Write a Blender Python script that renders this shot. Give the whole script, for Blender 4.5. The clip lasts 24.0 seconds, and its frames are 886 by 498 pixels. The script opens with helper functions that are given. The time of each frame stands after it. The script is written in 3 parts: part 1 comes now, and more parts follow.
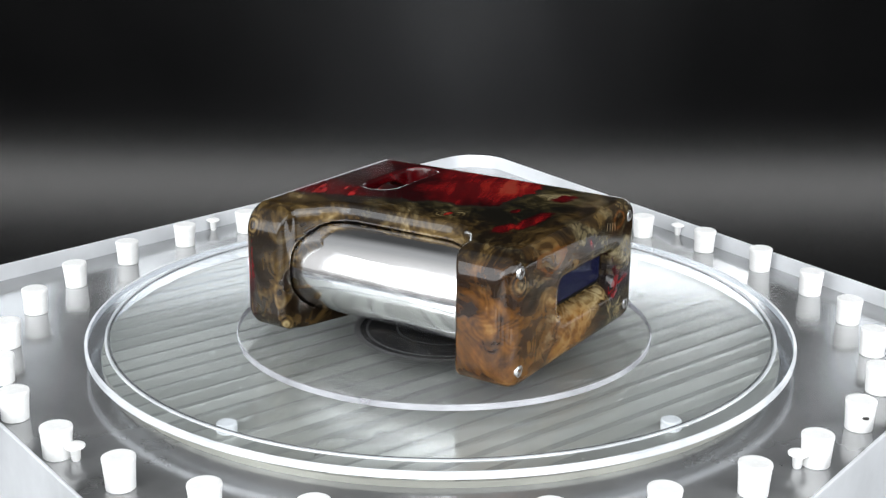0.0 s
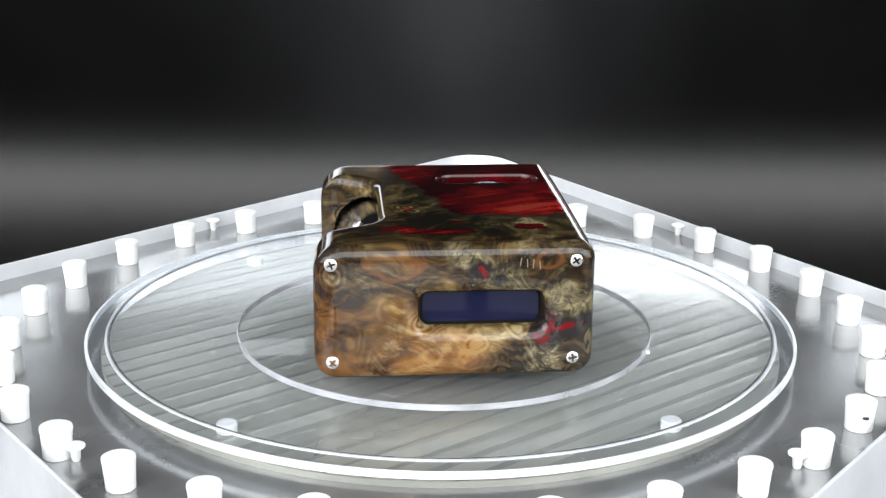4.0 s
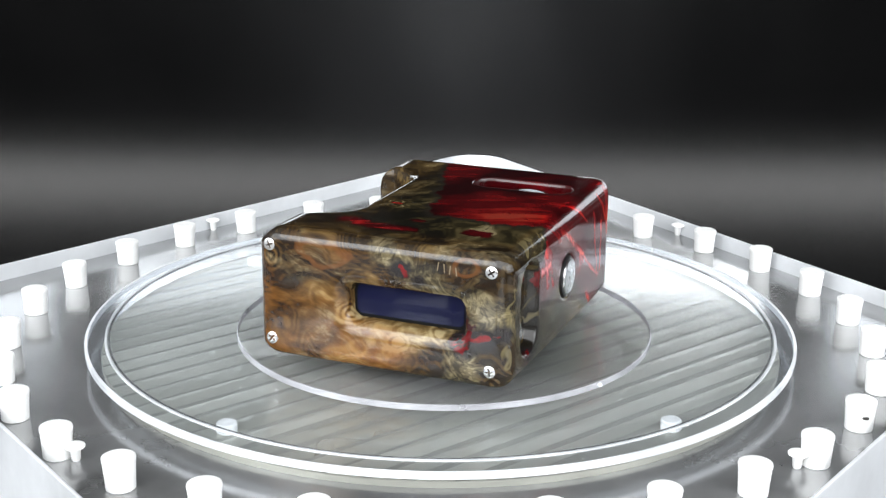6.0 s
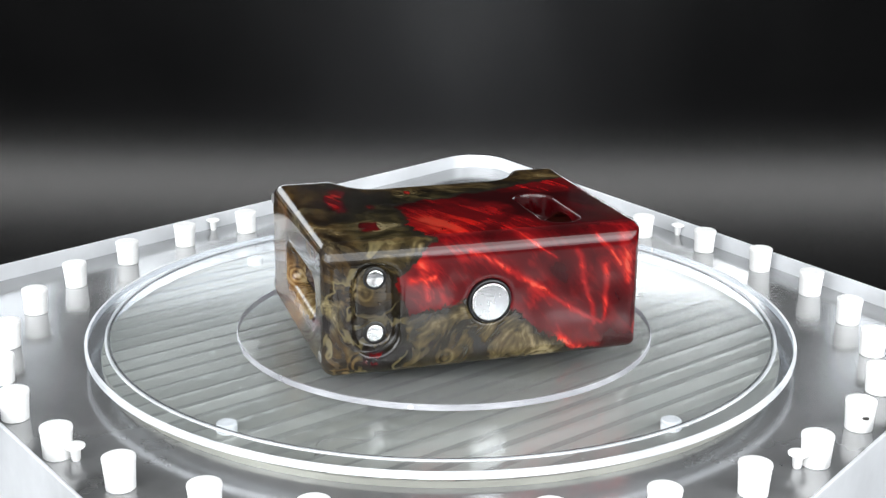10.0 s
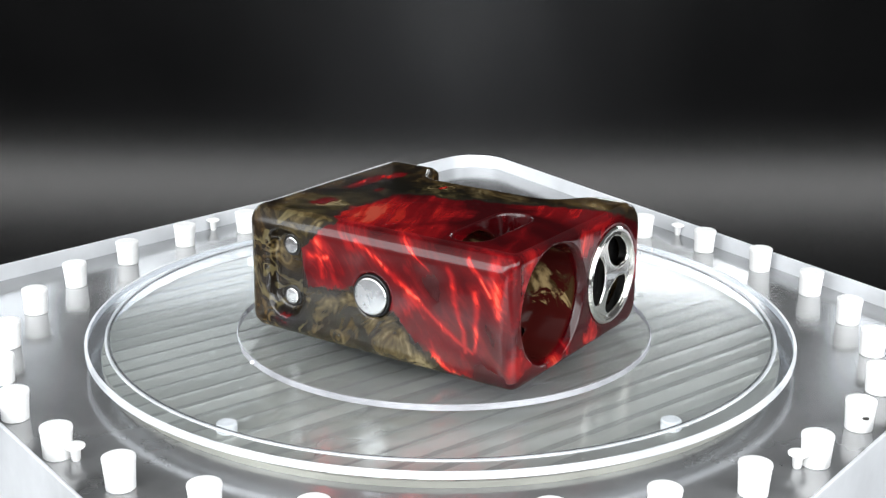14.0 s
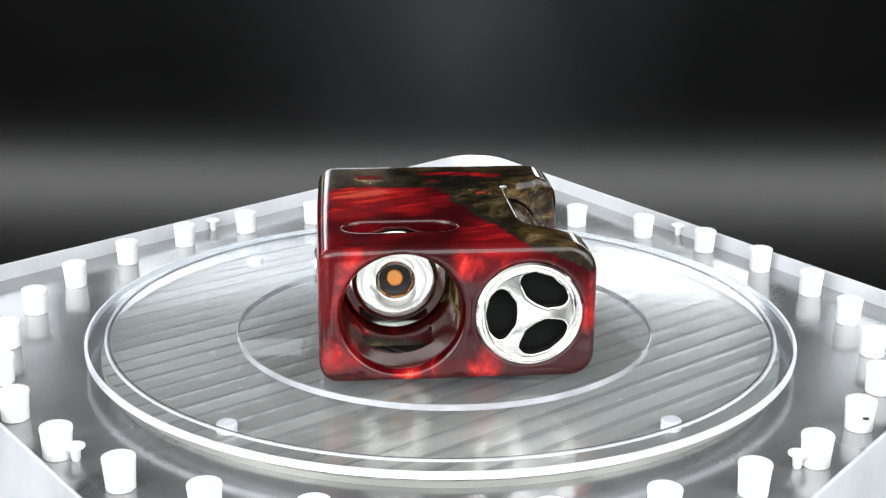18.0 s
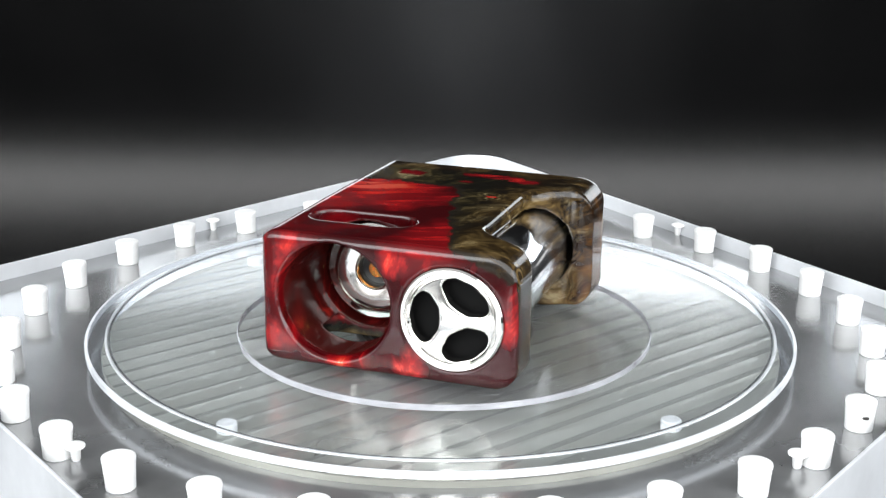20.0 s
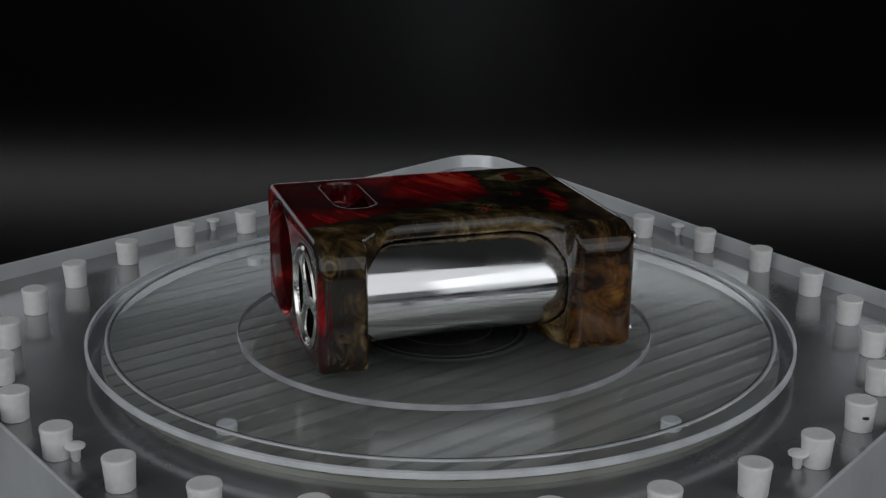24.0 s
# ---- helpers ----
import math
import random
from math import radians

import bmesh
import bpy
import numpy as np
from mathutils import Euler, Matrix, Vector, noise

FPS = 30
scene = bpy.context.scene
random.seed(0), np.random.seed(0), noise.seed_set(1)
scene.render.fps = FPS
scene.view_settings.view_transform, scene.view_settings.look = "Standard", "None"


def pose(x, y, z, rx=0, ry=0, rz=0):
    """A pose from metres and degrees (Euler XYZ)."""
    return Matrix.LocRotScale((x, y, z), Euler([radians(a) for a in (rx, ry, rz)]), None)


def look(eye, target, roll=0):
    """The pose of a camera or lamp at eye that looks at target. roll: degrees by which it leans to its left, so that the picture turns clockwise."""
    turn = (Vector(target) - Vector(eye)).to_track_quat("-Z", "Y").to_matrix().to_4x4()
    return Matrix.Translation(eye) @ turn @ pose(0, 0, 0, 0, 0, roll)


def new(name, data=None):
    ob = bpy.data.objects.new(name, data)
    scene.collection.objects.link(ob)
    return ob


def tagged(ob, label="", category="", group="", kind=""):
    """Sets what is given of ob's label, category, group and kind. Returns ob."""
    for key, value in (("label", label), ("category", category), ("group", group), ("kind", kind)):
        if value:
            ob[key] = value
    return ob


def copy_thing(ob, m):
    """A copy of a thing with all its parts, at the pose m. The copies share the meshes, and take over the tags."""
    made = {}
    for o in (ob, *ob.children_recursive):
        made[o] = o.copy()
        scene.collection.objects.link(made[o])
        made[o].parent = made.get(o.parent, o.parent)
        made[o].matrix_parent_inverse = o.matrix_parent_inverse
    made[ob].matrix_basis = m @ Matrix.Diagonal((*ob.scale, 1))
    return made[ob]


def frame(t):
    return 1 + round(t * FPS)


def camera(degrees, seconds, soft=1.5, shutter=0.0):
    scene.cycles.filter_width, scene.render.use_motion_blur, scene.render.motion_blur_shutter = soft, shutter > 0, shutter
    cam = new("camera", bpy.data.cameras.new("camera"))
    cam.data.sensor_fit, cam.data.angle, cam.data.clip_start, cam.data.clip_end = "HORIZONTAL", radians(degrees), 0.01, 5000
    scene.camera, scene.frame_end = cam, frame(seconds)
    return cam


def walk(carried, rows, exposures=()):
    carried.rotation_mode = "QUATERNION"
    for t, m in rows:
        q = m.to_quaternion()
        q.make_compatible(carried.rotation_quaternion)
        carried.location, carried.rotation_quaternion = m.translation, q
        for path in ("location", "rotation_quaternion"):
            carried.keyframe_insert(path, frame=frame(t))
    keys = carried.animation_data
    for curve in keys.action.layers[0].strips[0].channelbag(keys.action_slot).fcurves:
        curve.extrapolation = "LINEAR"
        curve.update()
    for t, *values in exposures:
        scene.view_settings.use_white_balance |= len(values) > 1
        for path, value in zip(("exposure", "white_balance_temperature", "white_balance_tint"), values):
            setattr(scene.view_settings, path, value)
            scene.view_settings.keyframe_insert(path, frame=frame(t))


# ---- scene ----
U = 0.0006          # metres per unit of the plan
AY, AZ = 22.6, 27.4  # axis of the open bore in the box
SPIN0, SPIN = -33.49, -12.85   # degrees at the start, degrees a second
# the motor runs a little unevenly: time, degrees ahead
SWAY = ((0.0, 1.1), (1.0, 1.5), (2.2, 1.1), (3.6, 0.1), (5.0, -0.9), (6.0, -1.4), (8.0, -1.0), (10.0, -0.35), (13.0, -0.25), (15.0, -0.35), (18.0, 0.65), (20.0, 1.05), (22.0, 1.0), (24.0, -0.1))

# ---- camera ----
cam = camera(36.63, 24.0, soft=1.3)
EYE = Vector((0.0, -542.2 * U, 200.3 * U))
YAW, PITCH = -0.00132, 0.29998
AIM = EYE + Vector((math.sin(YAW) * math.cos(PITCH), math.cos(YAW) * math.cos(PITCH), -math.sin(PITCH)))
EXPOSURE = 0.17
walk(cam, [(0.0, look(EYE, AIM, 0.459)), (24.0, look(EYE, AIM, 0.459))],
     exposures=[(0.0, EXPOSURE - 0.15), (1.0, EXPOSURE - 0.18), (2.0, EXPOSURE), (23.4, EXPOSURE), (23.6, EXPOSURE - 0.55), (23.8, EXPOSURE - 1.45), (24.0, EXPOSURE - 2.5)])

# ---- light ----
world = bpy.data.worlds.new("dark_room")
scene.world = world
world.use_nodes = True
wt = world.node_tree
back = wt.nodes["Background"]
gen = wt.nodes.new("ShaderNodeTexCoord")
aim = wt.nodes.new("ShaderNodeVectorMath")
aim.operation = "DOT_PRODUCT"
aim.inputs[1].default_value = (-0.62, -0.76, 0.18)      # the lit side of the room
tone = wt.nodes.new("ShaderNodeValToRGB")
wt.links.new(gen.outputs["Generated"], aim.inputs[0])
wt.links.new(aim.outputs["Value"], tone.inputs[0])
tone.color_ramp.interpolation = "EASE"
for el, (at, v) in zip((tone.color_ramp.elements[0], tone.color_ramp.elements[1], tone.color_ramp.elements.new(0.45)), ((0.0, 0.07), (1.0, 1.5), (0.35, 0.42))):
    el.position, el.color = at, (v * 0.95, v * 0.98, v, 1)
wt.links.new(tone.outputs[0], back.inputs[0])
back.inputs[1].default_value = 1.0


def panel(name, eye, target, sx, sy, watts, colour=(1, 1, 1)):
    lamp = bpy.data.lights.new(name, "AREA")
    lamp.shape, lamp.size, lamp.size_y, lamp.energy, lamp.color = "RECTANGLE", sx, sy, watts, colour
    ob = new(name, lamp)
    ob.matrix_world = look(eye, target)
    return ob


panel("front_softbox", (0.10, -1.05, 0.66), (0, 0, 0.02), 3.6, 1.05, 37.0, (0.96, 0.985, 1.0))
panel("left_light_panel", (-0.80, -0.62, 0.34), (0, 0, 0.02), 1.00, 0.70, 6.6, (0.92, 0.965, 1.0))
panel("right_light_panel", (0.85, -0.52, 0.24), (0, 0, 0.05), 1.10, 0.60, 5.5, (0.93, 0.97, 1.0))
panel("back_light_bar", (0.0, 1.45, 0.012), (0, 0.80, -0.14), 3.0, 0.06, 0.42, (1.0, 1.0, 1.0))
# added out of view, to make the dim pool of light on the cloth
panel("backdrop_glow_fill", (0.04, 2.75, 0.30), (0.04, 3.15, 0.05), 0.10, 0.10, 10.0, (0.95, 0.98, 1.0))
# unseen fills added behind the tray to brighten the sides of its floor
panel("right_floor_fill", (0.44, 0.60, 0.17), (0.08, 0.03, 0.0), 0.30, 0.15, 0.50, (0.88, 0.94, 1.0))
panel("left_floor_fill", (-0.44, 0.60, 0.17), (-0.08, 0.03, 0.0), 0.30, 0.14, 0.40, (0.88, 0.94, 1.0))
# low fills added out of view, set to show as bright patches in the film
panel("right_film_fill", (0.104, 0.262, 0.068), (0.065, 0.04, -0.005), 0.085, 0.022, 0.034, (0.94, 0.97, 1.0))
panel("left_film_fill", (-0.088, 0.262, 0.066), (-0.055, 0.045, -0.005), 0.125, 0.028, 0.034, (0.90, 0.95, 1.0))


# ---- materials ----
class Ex:
    """A value or colour socket with arithmetic."""

    def __init__(self, tree, sock):
        self.t, self.s = tree, sock

    def op(self, kind, *others, clamp=False):
        n = self.t.nodes.new("ShaderNodeMath")
        n.operation, n.use_clamp = kind, clamp
        for k, v in enumerate((self, *others)):
            if isinstance(v, Ex):
                self.t.links.new(v.s, n.inputs[k])
            else:
                n.inputs[k].default_value = v
        return Ex(self.t, n.outputs[0])

    def __add__(self, o): return self.op("ADD", o)
    def __sub__(self, o): return self.op("SUBTRACT", o)
    def __mul__(self, o): return self.op("MULTIPLY", o)
    def __neg__(self): return self.op("MULTIPLY", -1.0)
    def low(self, o): return self.op("MINIMUM", o)
    def high(self, o): return self.op("MAXIMUM", o)

    def step(self, a, b, lo=0.0, hi=1.0):
        n = self.t.nodes.new("ShaderNodeMapRange")
        n.interpolation_type = "SMOOTHSTEP"
        self.t.links.new(self.s, n.inputs[0])
        for k, v in zip((1, 2, 3, 4), (a, b, lo, hi)):
            n.inputs[k].default_value = v
        return Ex(self.t, n.outputs[0])

    def ramp(self, *stops):
        n = self.t.nodes.new("ShaderNodeValToRGB")
        self.t.links.new(self.s, n.inputs[0])
        e = n.color_ramp.elements
        while len(e) < len(stops):
            e.new(0.5)
        for el, (at, col) in zip(e, stops):
            el.position, el.color = at, (*col, 1)
        return Ex(self.t, n.outputs[0])


class Mat:
    """A node material with a Principled surface."""

    def __init__(self, name, base=(0.5, 0.5, 0.5), rough=0.4, metal=0.0, **more):
        self.m = bpy.data.materials.new(name)
        self.m.use_nodes = True
        self.t = self.m.node_tree
        self.b = self.t.nodes["Principled BSDF"]
        self.set("Base Color", (*base, 1)), self.set("Roughness", rough), self.set("Metallic", metal)
        for k, v in more.items():
            self.set(k.replace("_", " "), v)

    def set(self, key, v):
        if isinstance(v, Ex):
            self.t.links.new(v.s, self.b.inputs[key])
        else:
            self.b.inputs[key].default_value = v

    def coords(self, which="Object"):
        return Ex(self.t, self.t.nodes.new("ShaderNodeTexCoord").outputs[which])

    def scaled(self, co, sx, sy, sz, rz=0.0, ry=0.0):
        n = self.t.nodes.new("ShaderNodeMapping")
        self.t.links.new(co.s, n.inputs[0])
        n.inputs["Scale"].default_value = (sx, sy, sz)
        n.inputs["Rotation"].default_value = (0, ry, rz)
        return Ex(self.t, n.outputs[0])

    def turned(self, co, rz=0.0, ry=0.0):
        return self.scaled(co, 1.0, 1.0, 1.0, rz, ry)

    def xyz(self, co):
        n = self.t.nodes.new("ShaderNodeSeparateXYZ")
        self.t.links.new(co.s, n.inputs[0])
        return [Ex(self.t, o) for o in n.outputs]

    def noise(self, co, scale, detail=4.0, rough=0.55, distort=0.0, colour=False):
        n = self.t.nodes.new("ShaderNodeTexNoise")
        self.t.links.new(co.s, n.inputs["Vector"])
        for k, v in (("Scale", scale), ("Detail", detail), ("Roughness", rough), ("Distortion", distort)):
            n.inputs[k].default_value = v
        return Ex(self.t, n.outputs[1 if colour else 0])

    def voronoi(self, co, scale, feature="F1"):
        n = self.t.nodes.new("ShaderNodeTexVoronoi")
        n.feature = feature
        self.t.links.new(co.s, n.inputs["Vector"])
        n.inputs["Scale"].default_value = scale
        return Ex(self.t, n.outputs[0])

    def warp(self, co, scale, amount):
        """Coordinates pushed about by a noise of that scale."""
        c = self.noise(co, scale, 2.0, colour=True)
        n = self.t.nodes.new("ShaderNodeVectorMath")
        n.operation = "MULTIPLY_ADD"
        self.t.links.new(c.s, n.inputs[0])
        n.inputs[1].default_value = (amount,) * 3
        self.t.links.new(co.s, n.inputs[2])
        return Ex(self.t, n.outputs[0])

    def mix(self, f, a, b):
        n = self.t.nodes.new("ShaderNodeMix")
        n.data_type = "RGBA"
        for k, v in ((0, f), (6, a), (7, b)):
            if isinstance(v, Ex):
                self.t.links.new(v.s, n.inputs[k])
            else:
                n.inputs[k].default_value = v if k == 0 else (*v, 1)
        return Ex(self.t, n.outputs[2])

    def bump(self, h, strength, distance):
        n = self.t.nodes.new("ShaderNodeBump")
        self.t.links.new(h.s, n.inputs["Height"])
        n.inputs["Strength"].default_value, n.inputs["Distance"].default_value = strength, distance
        self.t.links.new(n.outputs[0], self.b.inputs["Normal"])


def wood_colour(m, co):
    """Burl: slow swirling figure with eyes and a few growth lines, olive brown, amber and pale marbling."""
    w = m.warp(co, 24.0, 0.034)
    w2 = m.warp(w, 80.0, 0.007)
    broad = m.noise(w, 30.0, 2.0, 0.5, 0.6)
    tone = m.noise(m.scaled(m.turned(w2, 1.1, 0.6), 0.45, 1.0, 1.0), 92.0, 4.0, 0.55, 1.2)
    field = m.noise(w2, 40.0, 2.0, 0.5, 0.6)
    lines = (field * 120.0).op("SINE") * 0.5 + 0.5
    eye = m.voronoi(m.warp(co, 70.0, 0.008), 88.0)
    near = eye.step(0.10, 0.42, 1.0, 0.0)
    rings = (eye * 52.0).op("SINE") * near
    silk = m.noise(m.scaled(m.turned(w2, 1.0, 0.5), 0.16, 1.0, 1.0), 360.0, 4.0, 0.6, 0.3)
    fine = m.noise(w2, 620.0, 3.0, 0.6, 0.5)
    v = broad * 0.62 + tone * 0.78 + lines * 0.06 + rings * 0.11 + near * 0.10 + silk * 0.30 + fine * 0.12 - 0.44
    v = (v - 0.5) * 1.75 + 0.445
    olive = v.ramp((0.24, (0.010, 0.006, 0.003)), (0.40, (0.036, 0.021, 0.007)), (0.53, (0.076, 0.047, 0.016)), (0.68, (0.138, 0.091, 0.035)), (0.90, (0.29, 0.225, 0.115)))
    amber = v.ramp((0.22, (0.014, 0.006, 0.002)), (0.36, (0.040, 0.016, 0.004)), (0.52, (0.088, 0.034, 0.006)), (0.68, (0.132, 0.054, 0.010)), (0.92, (0.240, 0.122, 0.032)))
    stream = m.noise(m.warp(co, 34.0, 0.03), 20.0, 3.0, 0.5, 0.8)
    stream = ((stream - 0.5).op("ABSOLUTE") * -18.0 + 1.0).high(0.0) * silk.step(0.38, 0.62)
    return olive, amber, v, stream, silk


def tone_wave(m, co):
    return m.noise(co, 95.0, 3.0, 0.55, 0.6) * 6.0


def make_body_material():
    m = Mat("burl_and_resin", rough=0.3, Specular_IOR_Level=0.0, Coat_Weight=1.0, Coat_Roughness=0.10, Coat_IOR=1.5, Specular_Tint=(1.0, 0.10, 0.06, 1.0))
    co = m.coords()
    x, y, z = m.xyz(co)
    x, y, z = x * (1 / U), y * (1 / U), z * (1 / U)
    big = m.noise(co, 42.0, 5.0, 0.6, 1.2) - 0.5
    mid = m.noise(co, 130.0, 4.0, 0.6, 1.0) - 0.5
    wob = big * 14.0 + mid * 9.0 + (m.noise(co, 330.0, 3.0, 0.6, 2.0) - 0.5) * 4.0
    side = (y - 45.5).step(0.0, 4.5)
    upper = (z - 47.0).step(0.0, 5.0) * (side * -1.0 + 1.0)
    mouth = (x + 62.0).step(0.0, -3.0)
    back = (y + 47.0).step(0.0, -4.0)
    # top: resin fills the end with the bores; wood keeps the screen end and the rim along the tube
    top = (x * -1.0 + 24.5).low(y + 4.5 - x * 0.30)
    # button side: a wedge of resin over a hump of wood
    left = (z * -1.15 + 79.8).low(z * 0.38 + 20.9)
    rise = (x * -0.26 + 33.0).low(x * 0.8 + 32.2).high((x + 62.0) * 0.16)
    flank = (left - x).low((z - rise) * 0.9)
    # end with the bores: resin but for the upper corner by the tube
    end = (y + 29.0) * 0.5 - (z - 53.0)
    arm = (x + 61.5 + (z - 8.0) * 0.10) * -1.4
    s = top + (flank - top) * side
    s = s + (end - s) * mouth
    s = s + (arm - s) * back * (mouth * -1.0 + 1.0)
    s = s.low((z - 3.0).high((x + 40.0) * -1.0).high(side * 40.0 - 20.0))
    red = (s + wob).step(-0.8, 0.8)
    # stray patches of resin between the burls of the top
    patch = None
    for px, py, ax, ay in ((41.0, 30.0, 3.8, 7.0), (45.8, -10.0, 3.0, 14.0), (42.0, -22.0, 3.4, 7.0), (33.0, 2.0, 1.6, 3.0), (12.0, -17.0, 1.4, 2.4)):
        u, w = (x - px) * (1 / ax), (y - py) * (1 / ay)
        e = (u * u + w * w).op("SQRT") + mid * 2.2 + big * 1.2
        patch = e if patch is None else patch.low(e)
    red = red.high(patch.step(1.15, 0.85) * (z - 48.0).step(0.0, 3.0))
    fleck = m.noise(co, 260.0, 4.0, 0.6, 1.5)
    olive, amber, v, stream, silk_w = wood_colour(m, co)
    # amber on the screen end and the tube side, strongest low down and towards the tube
    warm = ((x - 54.0) * 0.06).high((y + 46.0) * -0.08 + ((x + 20.0) * 0.012).low(0.35)) - (y + 5.0).high(0.0) * 0.010 - (upper * 0.5)
    warm = (warm + m.noise(m.warp(co, 30.0, 0.02), 34.0, 3.0) * 2.4 - 1.32).step(-0.15, 1.0)
    wood = m.mix(warm, olive, amber)
    # a rusty swirl under the top edge of the screen end, and rings of amber in the corner
    face = (x - 55.0).step(0.0, 5.0)
    q = m.xyz(m.warp(co, 60.0, 0.009))
    qy, qz = q[1] * (1 / U) - 7.5, q[2] * (1 / U) - 7.5

    def spot(ay, az, ry, rz):
        u, w = (qy - ay) * (1 / ry), (qz - az) * (1 / rz)
        return (u * u + w * w).op("SQRT")

    swirl = spot(-24.0, 47.0, 17.0, 7.5).low(spot(36.0, 46.0, 9.0, 6.0))
    coil = (swirl * 8.5 + tone_wave(m, co)).op("SINE") * 0.5 + 0.5
    wood = m.mix(swirl.step(1.3, 0.6) * face * 0.45, wood, amber)
    wood = m.mix(swirl.step(1.25, 0.8) * face * coil.step(0.55, 1.0) * 0.6, wood, (0.13, 0.045, 0.010))
    # pale grey-green marbling from the top edge down to the foot beside the screen
    band = ((qz - 44.0 + (qy - 8.0) * 0.42).op("ABSOLUTE") * (1 / 7.5)).low(((qy - 33.0 - (qz - 10.0) * 0.3).op("ABSOLUTE") * (1 / 7.0)).high((qz - 22.0) * 0.2))
    marble = (band + mid * 2.4).step(1.15, 0.35) * face * (qy + 6.0).step(0.0, 6.0)
    pale = (v * 0.7 + silk_w * 0.5 + (qz * 1.1 + qy * 0.7 + mid * 40.0).op("SINE") * 0.10 - 0.12).ramp((0.22, (0.028, 0.022, 0.012)), (0.45, (0.13, 0.105, 0.055)), (0.75, (0.36, 0.31, 0.19)))
    wood = m.mix((marble * 0.9).high(stream * 0.35), wood, pale)
    # the foot of the button side and the wood of the top are darker and greener
    moss = v.ramp((0.28, (0.006, 0.005, 0.003)), (0.47, (0.022, 0.017, 0.007)), (0.64, (0.062, 0.047, 0.020)), (0.88, (0.20, 0.16, 0.085)))
    wood = m.mix((side * (x - 52.0).step(4.0, -4.0) * 0.85).high(upper * ((y + 30.0) * 0.05).low(1.0).high(0.2) * (x - 50.0).step(6.0, -4.0)), wood, moss)
    vein = (m.noise(m.warp(co, 90.0, 0.012), 60.0, 3.0, 0.5, 1.0) - 0.5).op("ABSOLUTE").step(0.035, 0.005) * side * (x - 30.0).step(0.0, 6.0)
    wood = m.mix(vein * 0.4, wood, (0.22, 0.18, 0.085))
    edge = (s + wob).step(-5.5, -0.8)
    wood = m.mix(edge * 0.9, wood, (0.014, 0.011, 0.008))
    # a dark cracked pocket with resin beside the screen, and one at the foot of the scoop
    pocket = None
    for py, pz, r in ((7.5, 43.5, 4.2), (15.0, 39.8, 2.6), (33.5, 27.0, 2.6), (34.5, 18.5, 6.2), (42.0, 20.5, 4.2), (49.0, 23.5, 2.8)):
        p = ((x - 62.0) * (x - 62.0) * 0.5 + (y - py) * (y - py) + (z - pz) * (z - pz) * 1.3).op("SQRT") - r
        pocket = p if pocket is None else pocket.low(p)
    foot = ((x - 44.0) * (x - 44.0) * 0.25 + (y - 52.0) * (y - 52.0) * 0.4 + (z - 7.5) * (z - 7.5)).op("SQRT") - 1.8
    pocket = pocket.low(foot) + wob * 0.45 + 4.5
    wood = m.mix(pocket.step(4.0, 7.5, 0.95, 0.0), wood, (0.010, 0.008, 0.009))
    drip = None
    for ay, az, by, bz, wide in ((31.5, 33.0, 36.0, 25.0, 1.0), (36.0, 25.0, 33.0, 17.5, 1.6), (33.0, 17.5, 29.0, 16.5, 1.2), (36.0, 20.0, 47.5, 23.5, 0.6), (7.5, 44.0, 9.0, 41.0, 0.8)):
        dy, dz = by - ay, bz - az
        k = (((qy - ay) * dy + (qz - az) * dz) * (1 / (dy * dy + dz * dz))).high(0.0).low(1.0)
        ey, ez = qy - ay - k * dy, qz - az - k * dz
        d = (ey * ey + ez * ez).op("SQRT") * (1 / wide)
        drip = d if drip is None else drip.low(d)
    drip = (drip + mid * 4.0 + (fleck - 0.5) * 9.0).step(1.4, 0.5) * face
    red = red.high(drip).high(foot.step(1.5, 0.5) * fleck.step(0.50, 0.55))
    # pearl in the resin: silky filaments over dark clear depth
    rw = m.warp(m.warp(co, 22.0, 0.012), 70.0, 0.0025)
    cloud = m.noise(m.warp(co, 40.0, 0.012), 36.0, 2.5, 0.5, 0.4)

    def strands(rz, ry, fine, ray):
        """Silky parallel fibres, and a few long single rays."""
        t = m.turned(rw, rz, ry)
        f = m.noise(m.scaled(t, 0.055, 1.0, 1.0), fine, 3.0, 0.6, 0.1)
        n = m.noise(m.scaled(t, 0.06, 1.0, 1.0), ray, 2.0, 0.5, 0.1)
        return f.step(0.42, 0.68) * f.step(0.36, 0.62), n.step(0.60, 0.72)

    silk_a, ray_a = strands(0.25, 0.92, 340.0, 150.0)
    silk_b, ray_b = strands(1.25, 0.10, 300.0, 140.0)
    silk = silk_a + (silk_b - silk_a) * upper
    ray = ray_a + (ray_b - ray_a) * upper
    # the long single rays of the button side
    r3 = m.xyz(m.warp(m.warp(co, 45.0, 0.005), 150.0, 0.0024))
    rx, rz = r3[0] * (1 / U) - 6.2, r3[2] * (1 / U) - 6.2
    beams = None
    for ax, az, bx, bz, wide in ((6.0, 48.0, -49.0, 13.0, 1.0), (-37.0, 45.0, -46.5, 13.0, 1.3), (-50.5, 36.0, -50.0, 14.0, 1.3), (-15.0, 53.0, -28.0, 43.0, 0.6), (27.0, 44.0, 24.0, 31.0, 1.6), (31.0, 38.0, 22.0, 39.0, 1.4), (-57.0, 48.0, -61.0, 30.0, 2.2), (-30.0, 10.0, -46.0, 2.0, 1.6), (-46.0, 50.0, -57.0, 36.0, 0.8)):
        dx, dz = bx - ax, bz - az
        k = ((rx - ax) * dx + (rz - az) * dz) * (1 / (dx * dx + dz * dz))
        k = k.high(0.0).low(1.0)
        ex, ez = rx - ax - k * dx, rz - az - k * dz
